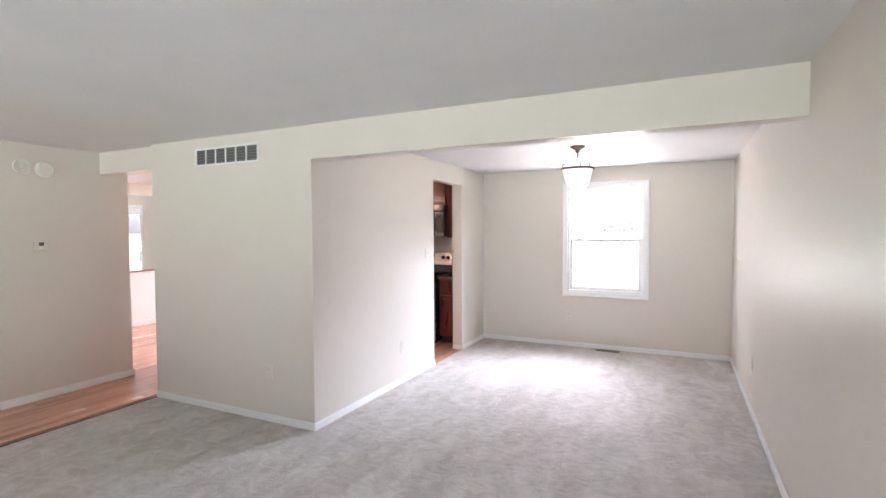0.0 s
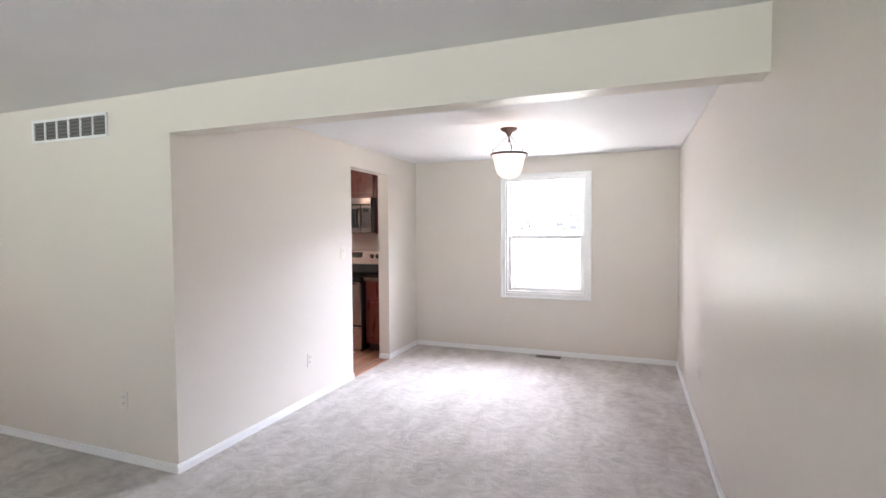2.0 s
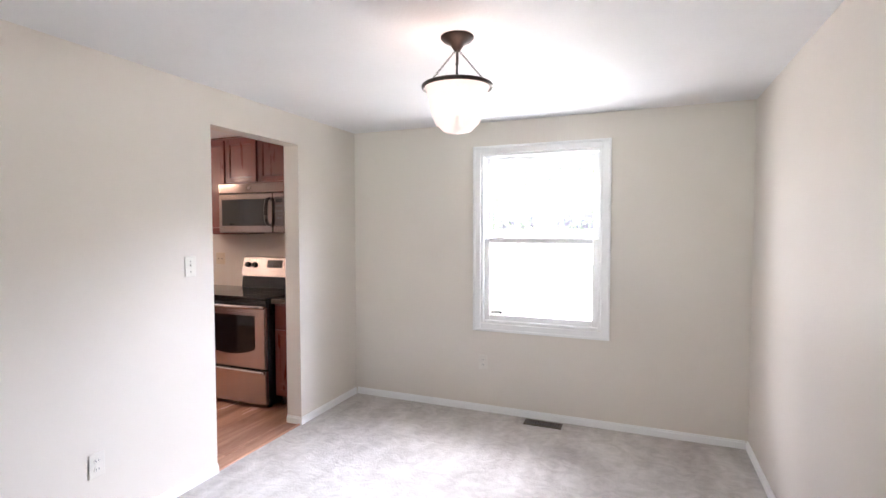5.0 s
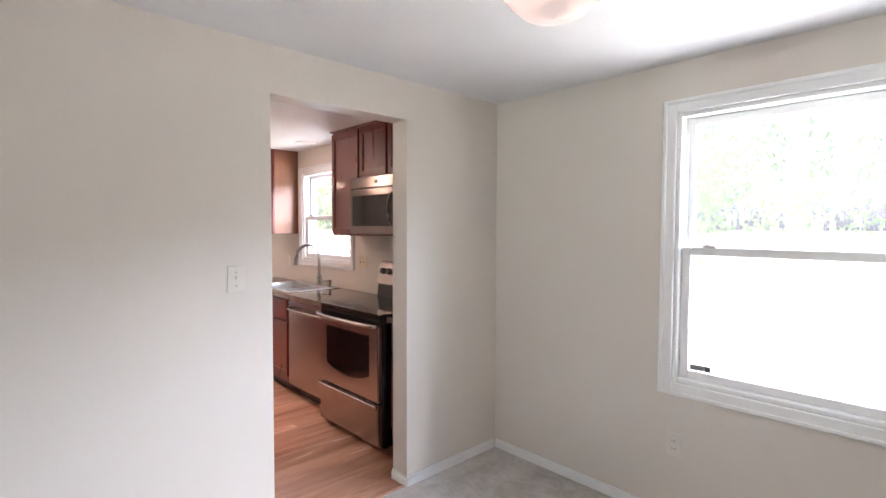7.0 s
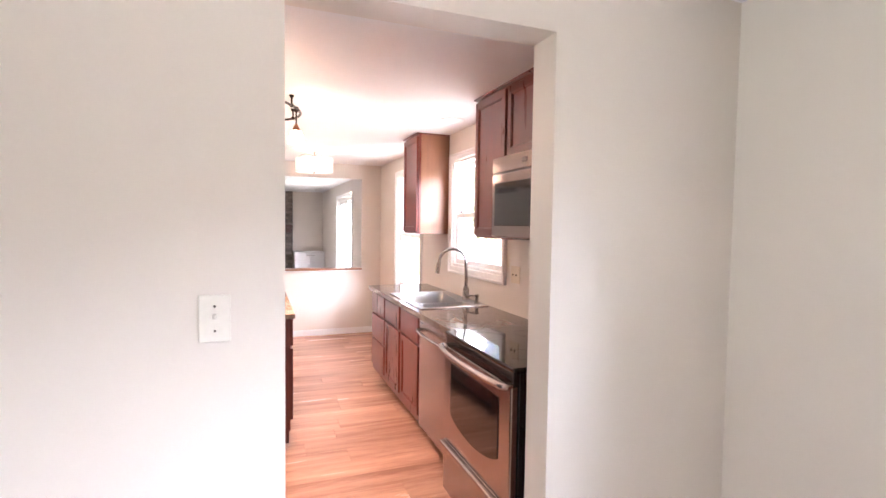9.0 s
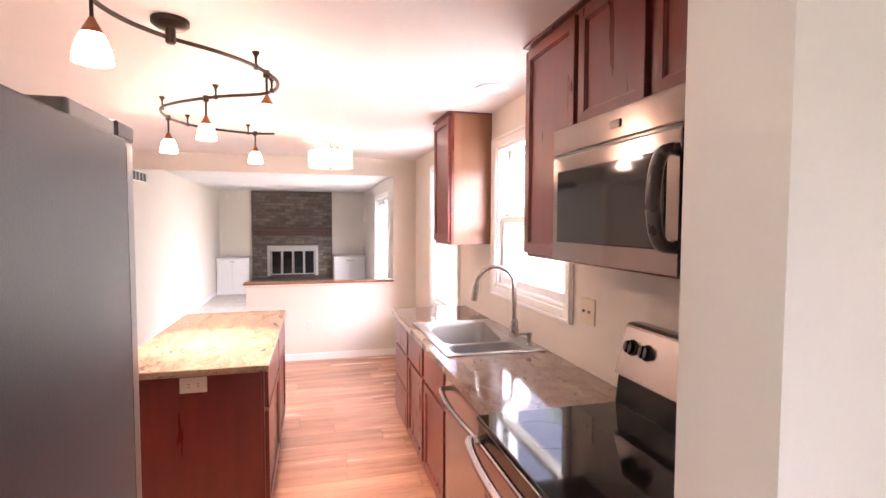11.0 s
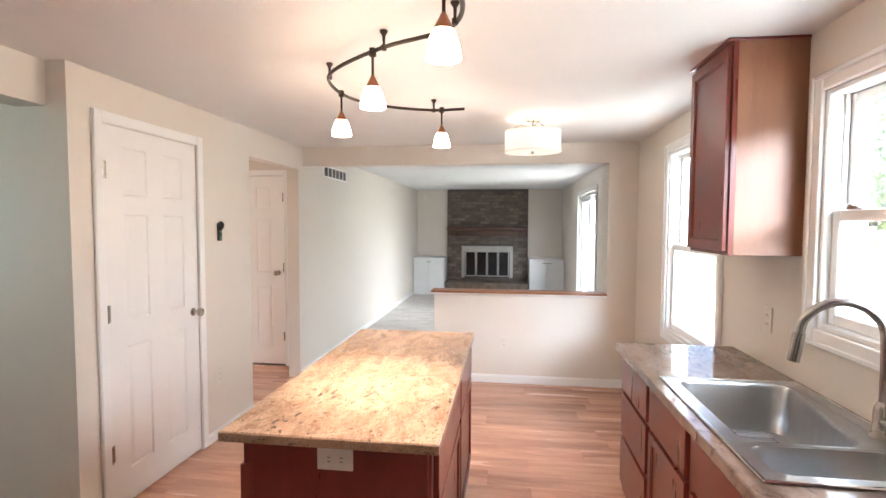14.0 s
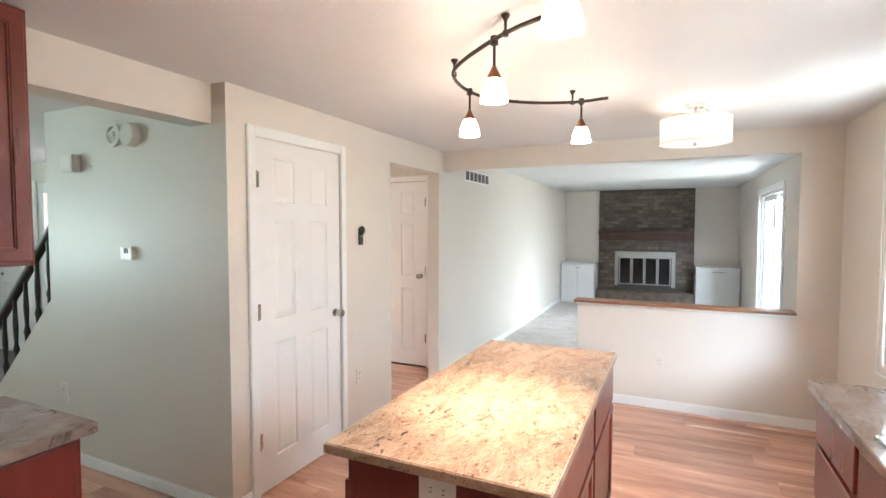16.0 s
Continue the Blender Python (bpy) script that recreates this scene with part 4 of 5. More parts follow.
# ---- sink ----
def basin(bm, x0, x1, y0, y1, ztop, depth, r, cut=0.0):
    """A rounded bowl: walls and floor inside the rim; cut: how far the back right corner is pulled in."""
    def ring(z, inset, rr):
        pts = []
        for cx, cy, a0 in ((x1 - inset - rr, y1 - inset - rr, 0), (x0 + inset + rr, y1 - inset - rr, 90), (x0 + inset + rr, y0 + inset + rr, 180), (x1 - inset - rr, y0 + inset + rr, 270)):
            for k in range(7):
                a = radians(a0 + 15 * k)
                px, py = cx + rr * math.cos(a), cy + rr * math.sin(a)
                if cut and px > (x0 + x1) / 2 and py > (y0 + y1) / 2:
                    py -= cut * min(1, max(0, (px - (x0 + x1) / 2) / (0.35 * (x1 - x0))))
                pts.append(bm.verts.new((px, py, z)))
        return pts

    rings = [ring(ztop, -0.014, 0.003), ring(ztop + 0.001, 0, r), ring(ztop - 0.012, 0.006, r), ring(ztop - depth + 0.04, 0.014, r), ring(ztop - depth + 0.008, 0.03, r), ring(ztop - depth, 0.06, r * 0.9)]
    for a, b in zip(rings, rings[1:]):
        for k in range(28):
            bm.faces.new((a[k], a[(k + 1) % 28], b[(k + 1) % 28], b[k]))
    bm.faces.new(rings[-1])
    return bm


sink = thing("sink", "stainless steel double bowl drop-in sink", "sink")
SX0, SX1, SY0, SY1 = -5.003, -4.158, 6.575, 7.098
part("large_bowl", basin(nb(), -4.965, -4.392, 6.625, 7.035, 0.915, 0.19, 0.055, 0.07), SINK_STEEL, sink, "large stainless bowl", True)
part("small_bowl", basin(nb(), -4.365, -4.195, 6.62, 7.0, 0.915, 0.15, 0.045), SINK_STEEL, sink, "small stainless bowl", True)
bm = nb()
zt = 0.9165
for q in ((SX0, -4.977, SY0, SY1), (-4.183, SX1, SY0, SY1), (-4.977, -4.183, SY0, 6.613), (-4.977, -4.183, 7.047, SY1), (-4.380, -4.377, 6.613, 7.047), (-4.377, -4.183, 7.012, 7.047)):
    box(bm, *q, 0.9105, zt)
deck = [(-4.925, 7.06), (-4.37, 7.06), (-4.37, 6.90), (-4.385, 6.905), (-4.392, 6.94), (-4.412, 6.962), (-4.447, 6.973), (-4.91, 7.043)]
ends = [[bm.verts.new((x, y, z)) for x, y in deck] for z in (0.9148, 0.911)]
bm.faces.new(ends[0])
bm.faces.new(ends[1])
for k in range(len(deck)):
    bm.faces.new((ends[0][k], ends[0][k - 1], ends[1][k - 1], ends[1][k]))
bmesh.ops.recalc_face_normals(bm, faces=bm.faces)
part("rim", bm, SINK_STEEL, sink, "flat stainless rim")
bm = nb()
frame_box(bm, SX0 - 0.006, SX1 + 0.006, SY0 - 0.006, SY1 + 0.006, -0.918, -0.9105, 0.012, 0.003)
bmesh.ops.transform(bm, matrix=Matrix(((1, 0, 0, 0), (0, 0, 1, 0), (0, -1, 0, 0), (0, 0, 0, 1))), verts=bm.verts)
part("rolled_edge", bm, CHROME, sink)
for x, z in ((-4.68, 0.727), (-4.28, 0.767)):
    bm = nb()
    lathe(bm, [(0.042, z), (0.042, z + 0.004), (0.030, z + 0.003), (0.001, z - 0.001)], (x, 6.83, 0), 20)
    part("drain", bm, CHROME, sink, "round chrome drain", True)
rack = thing("sink_rack", "chrome wire rack lying in the large sink bowl", "rack")
bm = nb()
for k in range(12):
    cyl(bm, (-4.90 + 0.04 * k, 6.70, 0.738), (-4.90 + 0.04 * k, 6.95, 0.738), 0.0025, seg=6)
part("cross_wires", bm, CHROME, rack)
bm = nb()
for y in (6.70, 6.825, 6.95):
    cyl(bm, (-4.92, y, 0.734), (-4.44, y, 0.734), 0.003, seg=6)
part("long_wires", bm, CHROME, rack)

fa = thing("faucet", "tall satin nickel gooseneck pull-down kitchen faucet", "faucet")
FX, FY = -4.478, 7.058
bm = nb()
lathe(bm, [(0.032, 0.916), (0.032, 0.922), (0.027, 0.930), (0.025, 1.0), (0.019, 1.018), (0.0145, 1.025)], (FX, FY, 0), 20)
part("body", bm, NICKEL, fa, smooth=True)
arc = [(FX, FY, 1.01), (FX, FY, 1.12), (FX, FY - 0.003, 1.205)]
arc += [(FX - 0.055 * k / 9, FY - 0.105 + 0.105 * math.cos(radians(18 * k)), 1.215 + 0.105 * math.sin(radians(18 * k))) for k in range(1, 10)]
arc += [(FX - 0.055, FY - 0.213, 1.20)]
part("spout", tube(nb(), smooth_path(arc, 4), 0.0135, 14), NICKEL, fa, smooth=True)
bm = nb()
tube(bm, [(FX - 0.055, FY - 0.213, 1.215), (FX - 0.057, FY - 0.217, 1.18), (FX - 0.061, FY - 0.225, 1.125)], 0.0185, 14)
part("spray_head", bm, NICKEL, fa, smooth=True)
bm = nb()
cyl(bm, (FX, FY, 0.965), (FX + 0.055, FY - 0.012, 0.968), 0.019, 0.017, 14)
tube(bm, [(FX + 0.045, FY - 0.01, 0.968), (FX + 0.055, FY - 0.015, 1.0), (FX + 0.06, FY - 0.02, 1.04)], 0.006, 10)
part("lever", bm, NICKEL, fa, smooth=True)
so = thing("soap_dispenser", "short nickel soap dispenser beside the faucet", "soap dispenser")
bm = nb()
lathe(bm, [(0.020, 0.916), (0.020, 0.922), (0.012, 0.93), (0.012, 0.965), (0.015, 0.968), (0.015, 0.985), (0.001, 0.988)], (-4.262, 7.055, 0), 16)
part("pump", bm, NICKEL, so, smooth=True)
part("nozzle", tube(nb(), [(-4.262, 7.055, 0.976), (-4.285, 7.015, 0.976), (-4.29, 6.985, 0.968)], 0.006, 10), NICKEL, so, smooth=True)

# ---- dishwasher ----
dw = thing("dishwasher", "stainless steel dishwasher with a bowed bar handle", "dishwasher")
boxpart("tub", (-4.108, -3.412, 6.59, YB - 0.01, 0.10, 0.870), GREYPL, dw)
part("door", box(nb(), -4.105, -3.415, 6.548, 6.59, 0.115, 0.868, 0.006, 2), STEEL, dw)
bm = nb()
tube(bm, smooth_path([(-4.07, 6.548, 0.79), (-4.05, 6.515, 0.79), (-3.90, 6.497, 0.79), (-3.76, 6.492, 0.79), (-3.62, 6.497, 0.79), (-3.47, 6.515, 0.79), (-3.45, 6.548, 0.79)], 5), 0.012, 12)
part("handle", bm, STEEL, dw, "bowed steel bar handle", True)
boxpart("badge", (-4.075, -4.02, 6.545, 6.549, 0.835, 0.845), GREYPL, dw)
boxpart("toe_kick", (-4.10, -3.42, 6.64, 6.70, 0.004, 0.10), BLACK, dw, "black toe kick")

# ---- range ----
ra = thing("range", "stainless and black electric range with glass cooktop", "stove")
RX0, RX1, RY = -3.402, -2.640, 6.462
boxpart("body", (RX0, RX1, 6.50, YB - 0.01, 0.03, 0.905), BLACK, ra, bevel=0.003)
part("cooktop", box(nb(), RX0 - 0.002, RX1 + 0.002, 6.468, 7.03, 0.905, 0.924, 0.006, 2), CERAMIC, ra, "black glass cooktop")
for x, y, r in ((-3.21, 6.62, 0.10), (-2.83, 6.62, 0.085), (-3.21, 6.87, 0.075), (-2.83, 6.87, 0.10)):
    bm = nb()
    lathe(bm, [(r, 0.9238), (r, 0.9244), (r - 0.002, 0.9244), (r - 0.002, 0.9238), (r, 0.9238)], (x, y, 0), 40)
    part("burner_ring", bm, BURNER, ra, "faint grey burner ring")
bm = nb()
box(bm, RX0 + 0.004, RX1 - 0.004, RY, 6.50, 0.335, 0.845, 0.008, 2)
door = part("oven_door", bm, STEEL, ra, "brushed steel oven door")
bm = nb()
n = 16
pts = [(RX0 + 0.11, 0.77), (RX1 - 0.11, 0.77), (RX1 - 0.11, 0.50)]
pts += [(RX1 - 0.11 - (RX1 - RX0 - 0.22) * k / n, 0.50 - 0.055 * math.sin(math.pi * k / n) ** 0.7) for k in range(1, n)]
pts += [(RX0 + 0.11, 0.50)]
front = [bm.verts.new((x, RY - 0.004, z)) for x, z in pts]
back = [bm.verts.new((x, RY + 0.006, z)) for x, z in pts]
bm.faces.new(front)
for i in range(len(pts)):
    j = (i + 1) % len(pts)
    bm.faces.new((front[i], back[i], back[j], front[j]))
bmesh.ops.recalc_face_normals(bm, faces=bm.faces)
part("window", bm, CERAMIC, door, "dark glass oven window with bowed lower edge")
bm = nb()
tube(bm, smooth_path([(RX0 + 0.02, RY + 0.01, 0.845), (RX0 + 0.03, RY - 0.03, 0.848), (RX0 + 0.2, RY - 0.055, 0.848), ((RX0 + RX1) / 2, RY - 0.062, 0.848), (RX1 - 0.2, RY - 0.055, 0.848), (RX1 - 0.03, RY - 0.03, 0.848), (RX1 - 0.02, RY + 0.01, 0.845)], 6), 0.0155, 12)
part("handle", bm, STEEL, door, "bowed steel oven handle", True)
boxpart("vent_trim", (RX0 + 0.004, RX1 - 0.004, 6.472, 6.51, 0.848, 0.904), BLACK, ra, "black trim under the cooktop", 0.004)
bm = nb()
box(bm, RX0 + 0.004, RX1 - 0.004, RY, 6.50, 0.045, 0.325, 0.006, 2)
dr = part("drawer", bm, STEEL, ra, "steel storage drawer")
part("handle", box(nb(), RX0 + 0.01, RX1 - 0.01, RY - 0.028, RY + 0.004, 0.292, 0.326, 0.012, 3), STEEL, dr, "full width steel pull")
bm = nb()
vs = []
for x in (RX0, RX1):
    vs.append([bm.verts.new((x, y, z)) for y, z in ((7.00, 0.924), (7.012, 1.03), (7.10, 1.03), (7.10, 0.924))])
for i in range(4):
    bm.faces.new((vs[0][i], vs[0][(i + 1) % 4], vs[1][(i + 1) % 4], vs[1][i]))
bm.faces.new(vs[0])
bm.faces.new(vs[1][::-1])
bmesh.ops.recalc_face_normals(bm, faces=bm.faces)
part("riser", bm, BLACK, ra, "glossy black riser behind the cooktop")
bm = nb()
vs = []
for x in (RX0, RX1):
    vs.append([bm.verts.new((x, y, z)) for y, z in ((6.990, 1.032), (7.035, 1.205), (7.055, 1.215), (7.112, 1.21), (7.112, 1.032))])
for i in range(5):
    bm.faces.new((vs[0][i], vs[0][(i + 1) % 5], vs[1][(i + 1) % 5], vs[1][i]))
bm.faces.new(vs[0])
bm.faces.new(vs[1][::-1])
bmesh.ops.recalc_face_normals(bm, faces=bm.faces)
bmesh.ops.bevel(bm, geom=bm.edges[:], offset=0.004, segments=2, affect="EDGES")
cp = part("control_panel", bm, STEEL, ra, "slanted steel control panel")
tilt = pose(0, 6.990, 1.032, -14.5, 0, 0)
for x in (-3.335, -3.255, -2.79, -2.71):
    bm = nb()
    lathe(bm, [(0.028, 0.0), (0.028, -0.004), (0.024, -0.006), (0.022, -0.022), (0.001, -0.024)], (x, 0, 0.108), 20, "y")
    box(bm, x - 0.004, x + 0.004, -0.028, -0.02, 0.088, 0.128, 0.002)
    bmesh.ops.transform(bm, matrix=tilt, verts=bm.verts)
    part("knob", bm, BLACK, cp, "round black knob", True)
bm = nb()
box(bm, -3.11, -2.932, -0.003, 0.004, 0.086, 0.160, 0.004)
bmesh.ops.transform(bm, matrix=tilt, verts=bm.verts)
part("display", bm, BLACK, cp, "black clock display")
bm = nb()
for i in range(4):
    box(bm, -3.10 + 0.042 * i, -3.072 + 0.042 * i, -0.0042, -0.0028, 0.096, 0.100)
    box(bm, -3.10 + 0.042 * i, -3.080 + 0.042 * i, -0.0042, -0.0028, 0.110, 0.113)
bmesh.ops.transform(bm, matrix=tilt, verts=bm.verts)
part("key_marks", bm, GREYPL, cp)
bm = nb()
box(bm, -3.055, -3.0, -0.003, 0.003, 0.05, 0.070, 0.004, 2)
bmesh.ops.transform(bm, matrix=tilt, verts=bm.verts)
part("badge", bm, NICKEL, cp, "small plain metal badge")
for x in (RX0 + 0.05, RX1 - 0.05):
    part("foot", cyl(nb(), (x, 6.56, 0.002), (x, 6.56, 0.04), 0.018, seg=10), BLACK, ra)

# ---- microwave ----
mw = thing("microwave", "stainless over-the-range microwave with a curved handle", "microwave")
MX0, MX1, MY = -3.398, -2.642, 6.735
boxpart("case", (MX0, MX1, MY + 0.03, YB - 0.005, 1.4455, 1.880), GREYPL, mw, bevel=0.003)
boxpart("underside", (MX0 + 0.01, MX1 - 0.01, MY + 0.06, 7.08, 1.441, 1.446), BLACK, mw, "black underside with grease filters")
part("top_grille", box(nb(), MX0, MX1, MY, MY + 0.03, 1.795, 1.880, 0.005, 2), BAND_STEEL, mw, "plain steel top band")
boxpart("badge", (-3.064, -3.018, MY - 0.004, MY + 0.001, 1.826, 1.848), KEYPAD, mw, "small plain badge", 0.003, 2)
boxpart("seam", (MX0 + 0.004, MX1 - 0.004, MY + 0.006, MY + 0.03, 1.788, 1.795), BLACK, mw, "dark gap under the top band")
md = part("door", box(nb(), MX0, -2.789, MY, MY + 0.03, 1.443, 1.788, 0.006, 2), BAND_STEEL, mw, "steel framed door")
part("window", box(nb(), MX0 + 0.038, -2.838, MY - 0.003, MY + 0.003, 1.507, 1.740, 0.006, 2), CERAMIC, md, "dark glass window")
bm = nb()
HX = -2.812
rail_line = smooth_path([(HX, MY + 0.004, 1.738), (HX, MY - 0.030, 1.730), (HX, MY - 0.048, 1.69), (HX, MY - 0.054, 1.625), (HX, MY - 0.048, 1.56), (HX, MY - 0.030, 1.521), (HX, MY + 0.004, 1.513)], 5)
tube(bm, rail_line, 0.015, 12)
bmesh.ops.scale(bm, vec=(1.25, 1, 1), space=Matrix.Translation((-HX, 0, 0)), verts=bm.verts)
part("handle", bm, DARKPL, md, "curved dark grey handle", True)
mp_ = part("control_panel", box(nb(), -2.784, MX1, MY, MY + 0.03, 1.443, 1.788, 0.006, 2), BAND_STEEL, mw, "steel control panel")
part("keypad_rim", box(nb(), -2.764, -2.654, MY - 0.004, MY + 0.002, 1.500, 1.758, 0.006, 3), BAND_STEEL, mp_, "raised rounded steel rim")
part("keypad", box(nb(), -2.758, -2.660, MY - 0.0055, MY - 0.003, 1.506, 1.752, 0.001), KEYPAD, mp_, "greyish keypad")
boxpart("display", (-2.750, -2.678, MY - 0.0075, MY - 0.005, 1.706, 1.738), BLACK, mp_, "dark display", 0.001)
bm = nb()
for z in (1.676, 1.632):
    box(bm, -2.750, -2.678, MY - 0.0068, MY - 0.005, z - 0.007, z + 0.007)
part("key_bars", bm, GREYPL, mp_, "dark printed key rows")
bm = nb()
for i in range(2):
    for j in range(4):
        box(bm, -2.748 + 0.019 * j, -2.737 + 0.019 * j, MY - 0.0065, MY - 0.005, 1.600 + 0.012 * i, 1.604 + 0.012 * i)
part("key_marks", bm, GREYPL, mp_)
for x in (-2.724, -2.695):
    part("key", cyl(nb(), (x, MY - 0.0085, 1.573), (x, MY - 0.005, 1.573), 0.008, seg=12), GREYPL, mp_)
boxpart("filter", (MX0 + 0.12, MX0 + 0.30, MY + 0.07, MY + 0.25, 1.434, 1.441), BLACK, mw, "black grease filter", 0.002)

# ---- refrigerator ----
fr = thing("refrigerator", "stainless refrigerator with grey sides beside the doorway", "refrigerator")
boxpart("body", (-3.088, -2.40, 4.74, 5.55, 0.03, 1.75), FRIDGE, fr, "dark grey textured case", 0.006, 2)
boxpart("gasket", (-3.112, -3.088, 4.75, 5.542, 0.06, 1.735), BLACK, fr, "black door gasket")
def fridge_door(far, near):
    """A tall steel door, bowed in plan, with its long edges rolled back."""
    mid, turn = (far + near) / 2, near - far
    half = [(-3.112, 0.5), (-3.155, 0.496), (-3.185, 0.475), (-3.205, 0.44), (-3.218, 0.39), (-3.230, 0.27), (-3.236, 0.1)]
    plan = [(x, mid + turn * u) for x, u in half] + [(x, mid - turn * u) for x, u in reversed(half)]
    bm = nb()
    loops = [[bm.verts.new((x, y, z)) for x, y in plan] for z in (0.05, 1.744)]
    n = len(plan)
    for k in range(n):
        bm.faces.new((loops[0][k], loops[0][(k + 1) % n], loops[1][(k + 1) % n], loops[1][k]))
    bm.faces.new(loops[0][::-1])
    bm.faces.new(loops[1])
    bmesh.ops.recalc_face_normals(bm, faces=bm.faces)
    return bm


for a, b, hy in ((4.742, 5.138, 5.10), (5.144, 5.540, 5.18)):
    d = part("door", fridge_door(a, b), DOOR_STEEL, fr, "bowed brushed steel door", True)
    bm = nb()
    tube(bm, smooth_path([(-3.225, hy, 0.62), (-3.275, hy, 0.66), (-3.285, hy, 1.05), (-3.275, hy, 1.50), (-3.225, hy, 1.54)], 5), 0.012, 10)
    part("handle", bm, STEEL, d, "long steel bar handle", True)
for y in (4.79, 5.49):
    cover = part("hinge_cover", box(nb(), -3.185, -3.082, y - 0.05, y + 0.045, 1.752, 1.790, 0.006, 2), BLACK, fr, "black hinge cover")
    part("hinge_pin", cyl(nb(), (-3.165, y, 1.789), (-3.165, y, 1.797), 0.013, seg=14), GREYPL, cover)
boxpart("top_cap", (-3.068, -2.86, 4.80, 5.535, 1.7505, 1.785), GREYPL, fr, "grey plastic top cap", 0.006, 2)
boxpart("foot_grille", (-3.07, -3.03, 4.76, 5.52, 0.004, 0.06), BLACK, fr)
boxpart("rear_foot", (-2.50, -2.44, 4.76, 5.52, 0.004, 0.03), BLACK, fr)

# ---- track light ----
RAILZ = 2.25
tl = thing("track_light", "curved bronze ceiling track light with five lit glass heads", "track light")
curve = [(-3.43, 5.43), (-3.50, 5.34), (-3.62, 5.295), (-3.778, 5.335), (-3.913, 5.438), (-4.03, 5.585), (-4.192, 5.711), (-4.419, 5.781), (-4.64, 5.708), (-4.793, 5.433), (-5.013, 5.17),
         (-5.189, 5.06), (-5.443, 5.036), (-5.639, 5.102), (-5.80, 5.27), (-5.885, 5.487), (-5.869, 5.66)]
part("rail", tube(nb(), smooth_path([(x, y, RAILZ) for x, y in curve], 6), 0.0085, 8), BRONZE, tl, smooth=True)
bm = nb()
lathe(bm, [(0.065, H - 0.001), (0.065, H - 0.018), (0.05, H - 0.03), (0.018, H - 0.034), (0.018, RAILZ - 0.016), (0.014, RAILZ - 0.022), (0.001, RAILZ - 0.024)], (-3.91, 5.44, 0), 24)
part("canopy", bm, BRONZE, tl, "round bronze ceiling canopy", True)
for x, y in ((-4.185, 5.707), (-4.575, 5.742), (-4.79, 5.437), (-5.145, 5.082), (-5.645, 5.106), (-5.886, 5.47)):
    bm = nb()
    lathe(bm, [(0.016, H - 0.001), (0.016, H - 0.006), (0.006, H - 0.022), (0.005, RAILZ + 0.01), (0.011, RAILZ + 0.008), (0.011, RAILZ - 0.012), (0.001, RAILZ - 0.013)], (x, y, 0), 12)
    part("standoff", bm, BRONZE, tl, smooth=True)
for x, y, beam, cone in ((-3.51, 5.335, 0.08, 80), (-4.28, 5.742, 1.3, 84), (-4.838, 5.378, 2.3, 46), (-5.44, 5.037, 0.45, 70), (-5.878, 5.52, 0.7, 80)):
    bm = nb()
    lathe(bm, [(0.014, RAILZ + 0.014), (0.016, RAILZ - 0.016), (0.0055, RAILZ - 0.022), (0.0055, 2.150)], (x, y, 0), 12)
    hd = part("head", bm, BRONZE, tl, smooth=True)
    bm = nb()
    lathe(bm, [(0.007, 2.155), (0.014, 2.140), (0.024, 2.122), (0.030, 2.108), (0.030, 2.103)], (x, y, 0), 16)
    part("socket_cap", bm, COPPER, hd, "copper socket cap", True)
    bm = nb()
    lathe(bm, [(0.030, 2.106), (0.040, 2.085), (0.048, 2.055), (0.052, 2.026), (0.049, 2.026), (0.045, 2.055), (0.037, 2.083), (0.026, 2.104)], (x, y, 0), 20)
    part("shade", bm, SHADE, hd, "frosted white glass shade, lit", True)
    lamp("track_bulb", "SPOT", Matrix.Translation((x, y, 2.045)), LAMP_W * beam, WARM, size=0.02, angle=radians(cone))

# ---- drum light ----
dl = thing("drum_light", "lit cream drum ceiling light on a brass canopy", "ceiling light")
DX, DY = -6.517, 6.10
bm = nb()
lathe(bm, [(0.06, H - 0.001), (0.06, H - 0.012), (0.045, H - 0.02), (0.008, H - 0.024), (0.008, 2.085), (0.012, 2.066), (0.001, 2.060)], (DX, DY, 0), 20)
part("canopy", bm, NICKEL, dl, "brass canopy and stem", True)
for k in range(3):
    a = radians(120 * k + 20)
    part("arm", tube(nb(), smooth_path([(DX, DY, 2.25), (DX + 0.1 * math.cos(a), DY + 0.1 * math.sin(a), 2.27), (DX + 0.196 * math.cos(a), DY + 0.196 * math.sin(a), 2.222)], 4), 0.004, 6), NICKEL, dl)
bm = nb()
lathe(bm, [(0.200, 2.222), (0.200, 2.078), (0.197, 2.078), (0.197, 2.222), (0.200, 2.222)], (DX, DY, 0), 40)
part("shade", bm, DRUM, dl, "cream fabric drum shade, lit", True)
for z in (2.074, 2.218):
    bm = nb()
    lathe(bm, [(0.203, z), (0.203, z + 0.006), (0.199, z + 0.006), (0.199, z), (0.203, z)], (DX, DY, 0), 40)
    part("ring", bm, PLATE, dl, "thin rim ring", True)
bm = nb()
lathe(bm, [(0.001, 2.080), (0.196, 2.080), (0.196, 2.083), (0.001, 2.083)], (DX, DY, 0), 40)
part("diffuser", bm, DRUM, dl, "white diffuser disc")
lamp("drum_bulb", "POINT", Matrix.Translation((DX, DY, 2.15)), DRUM_W, WARM, size=0.06)

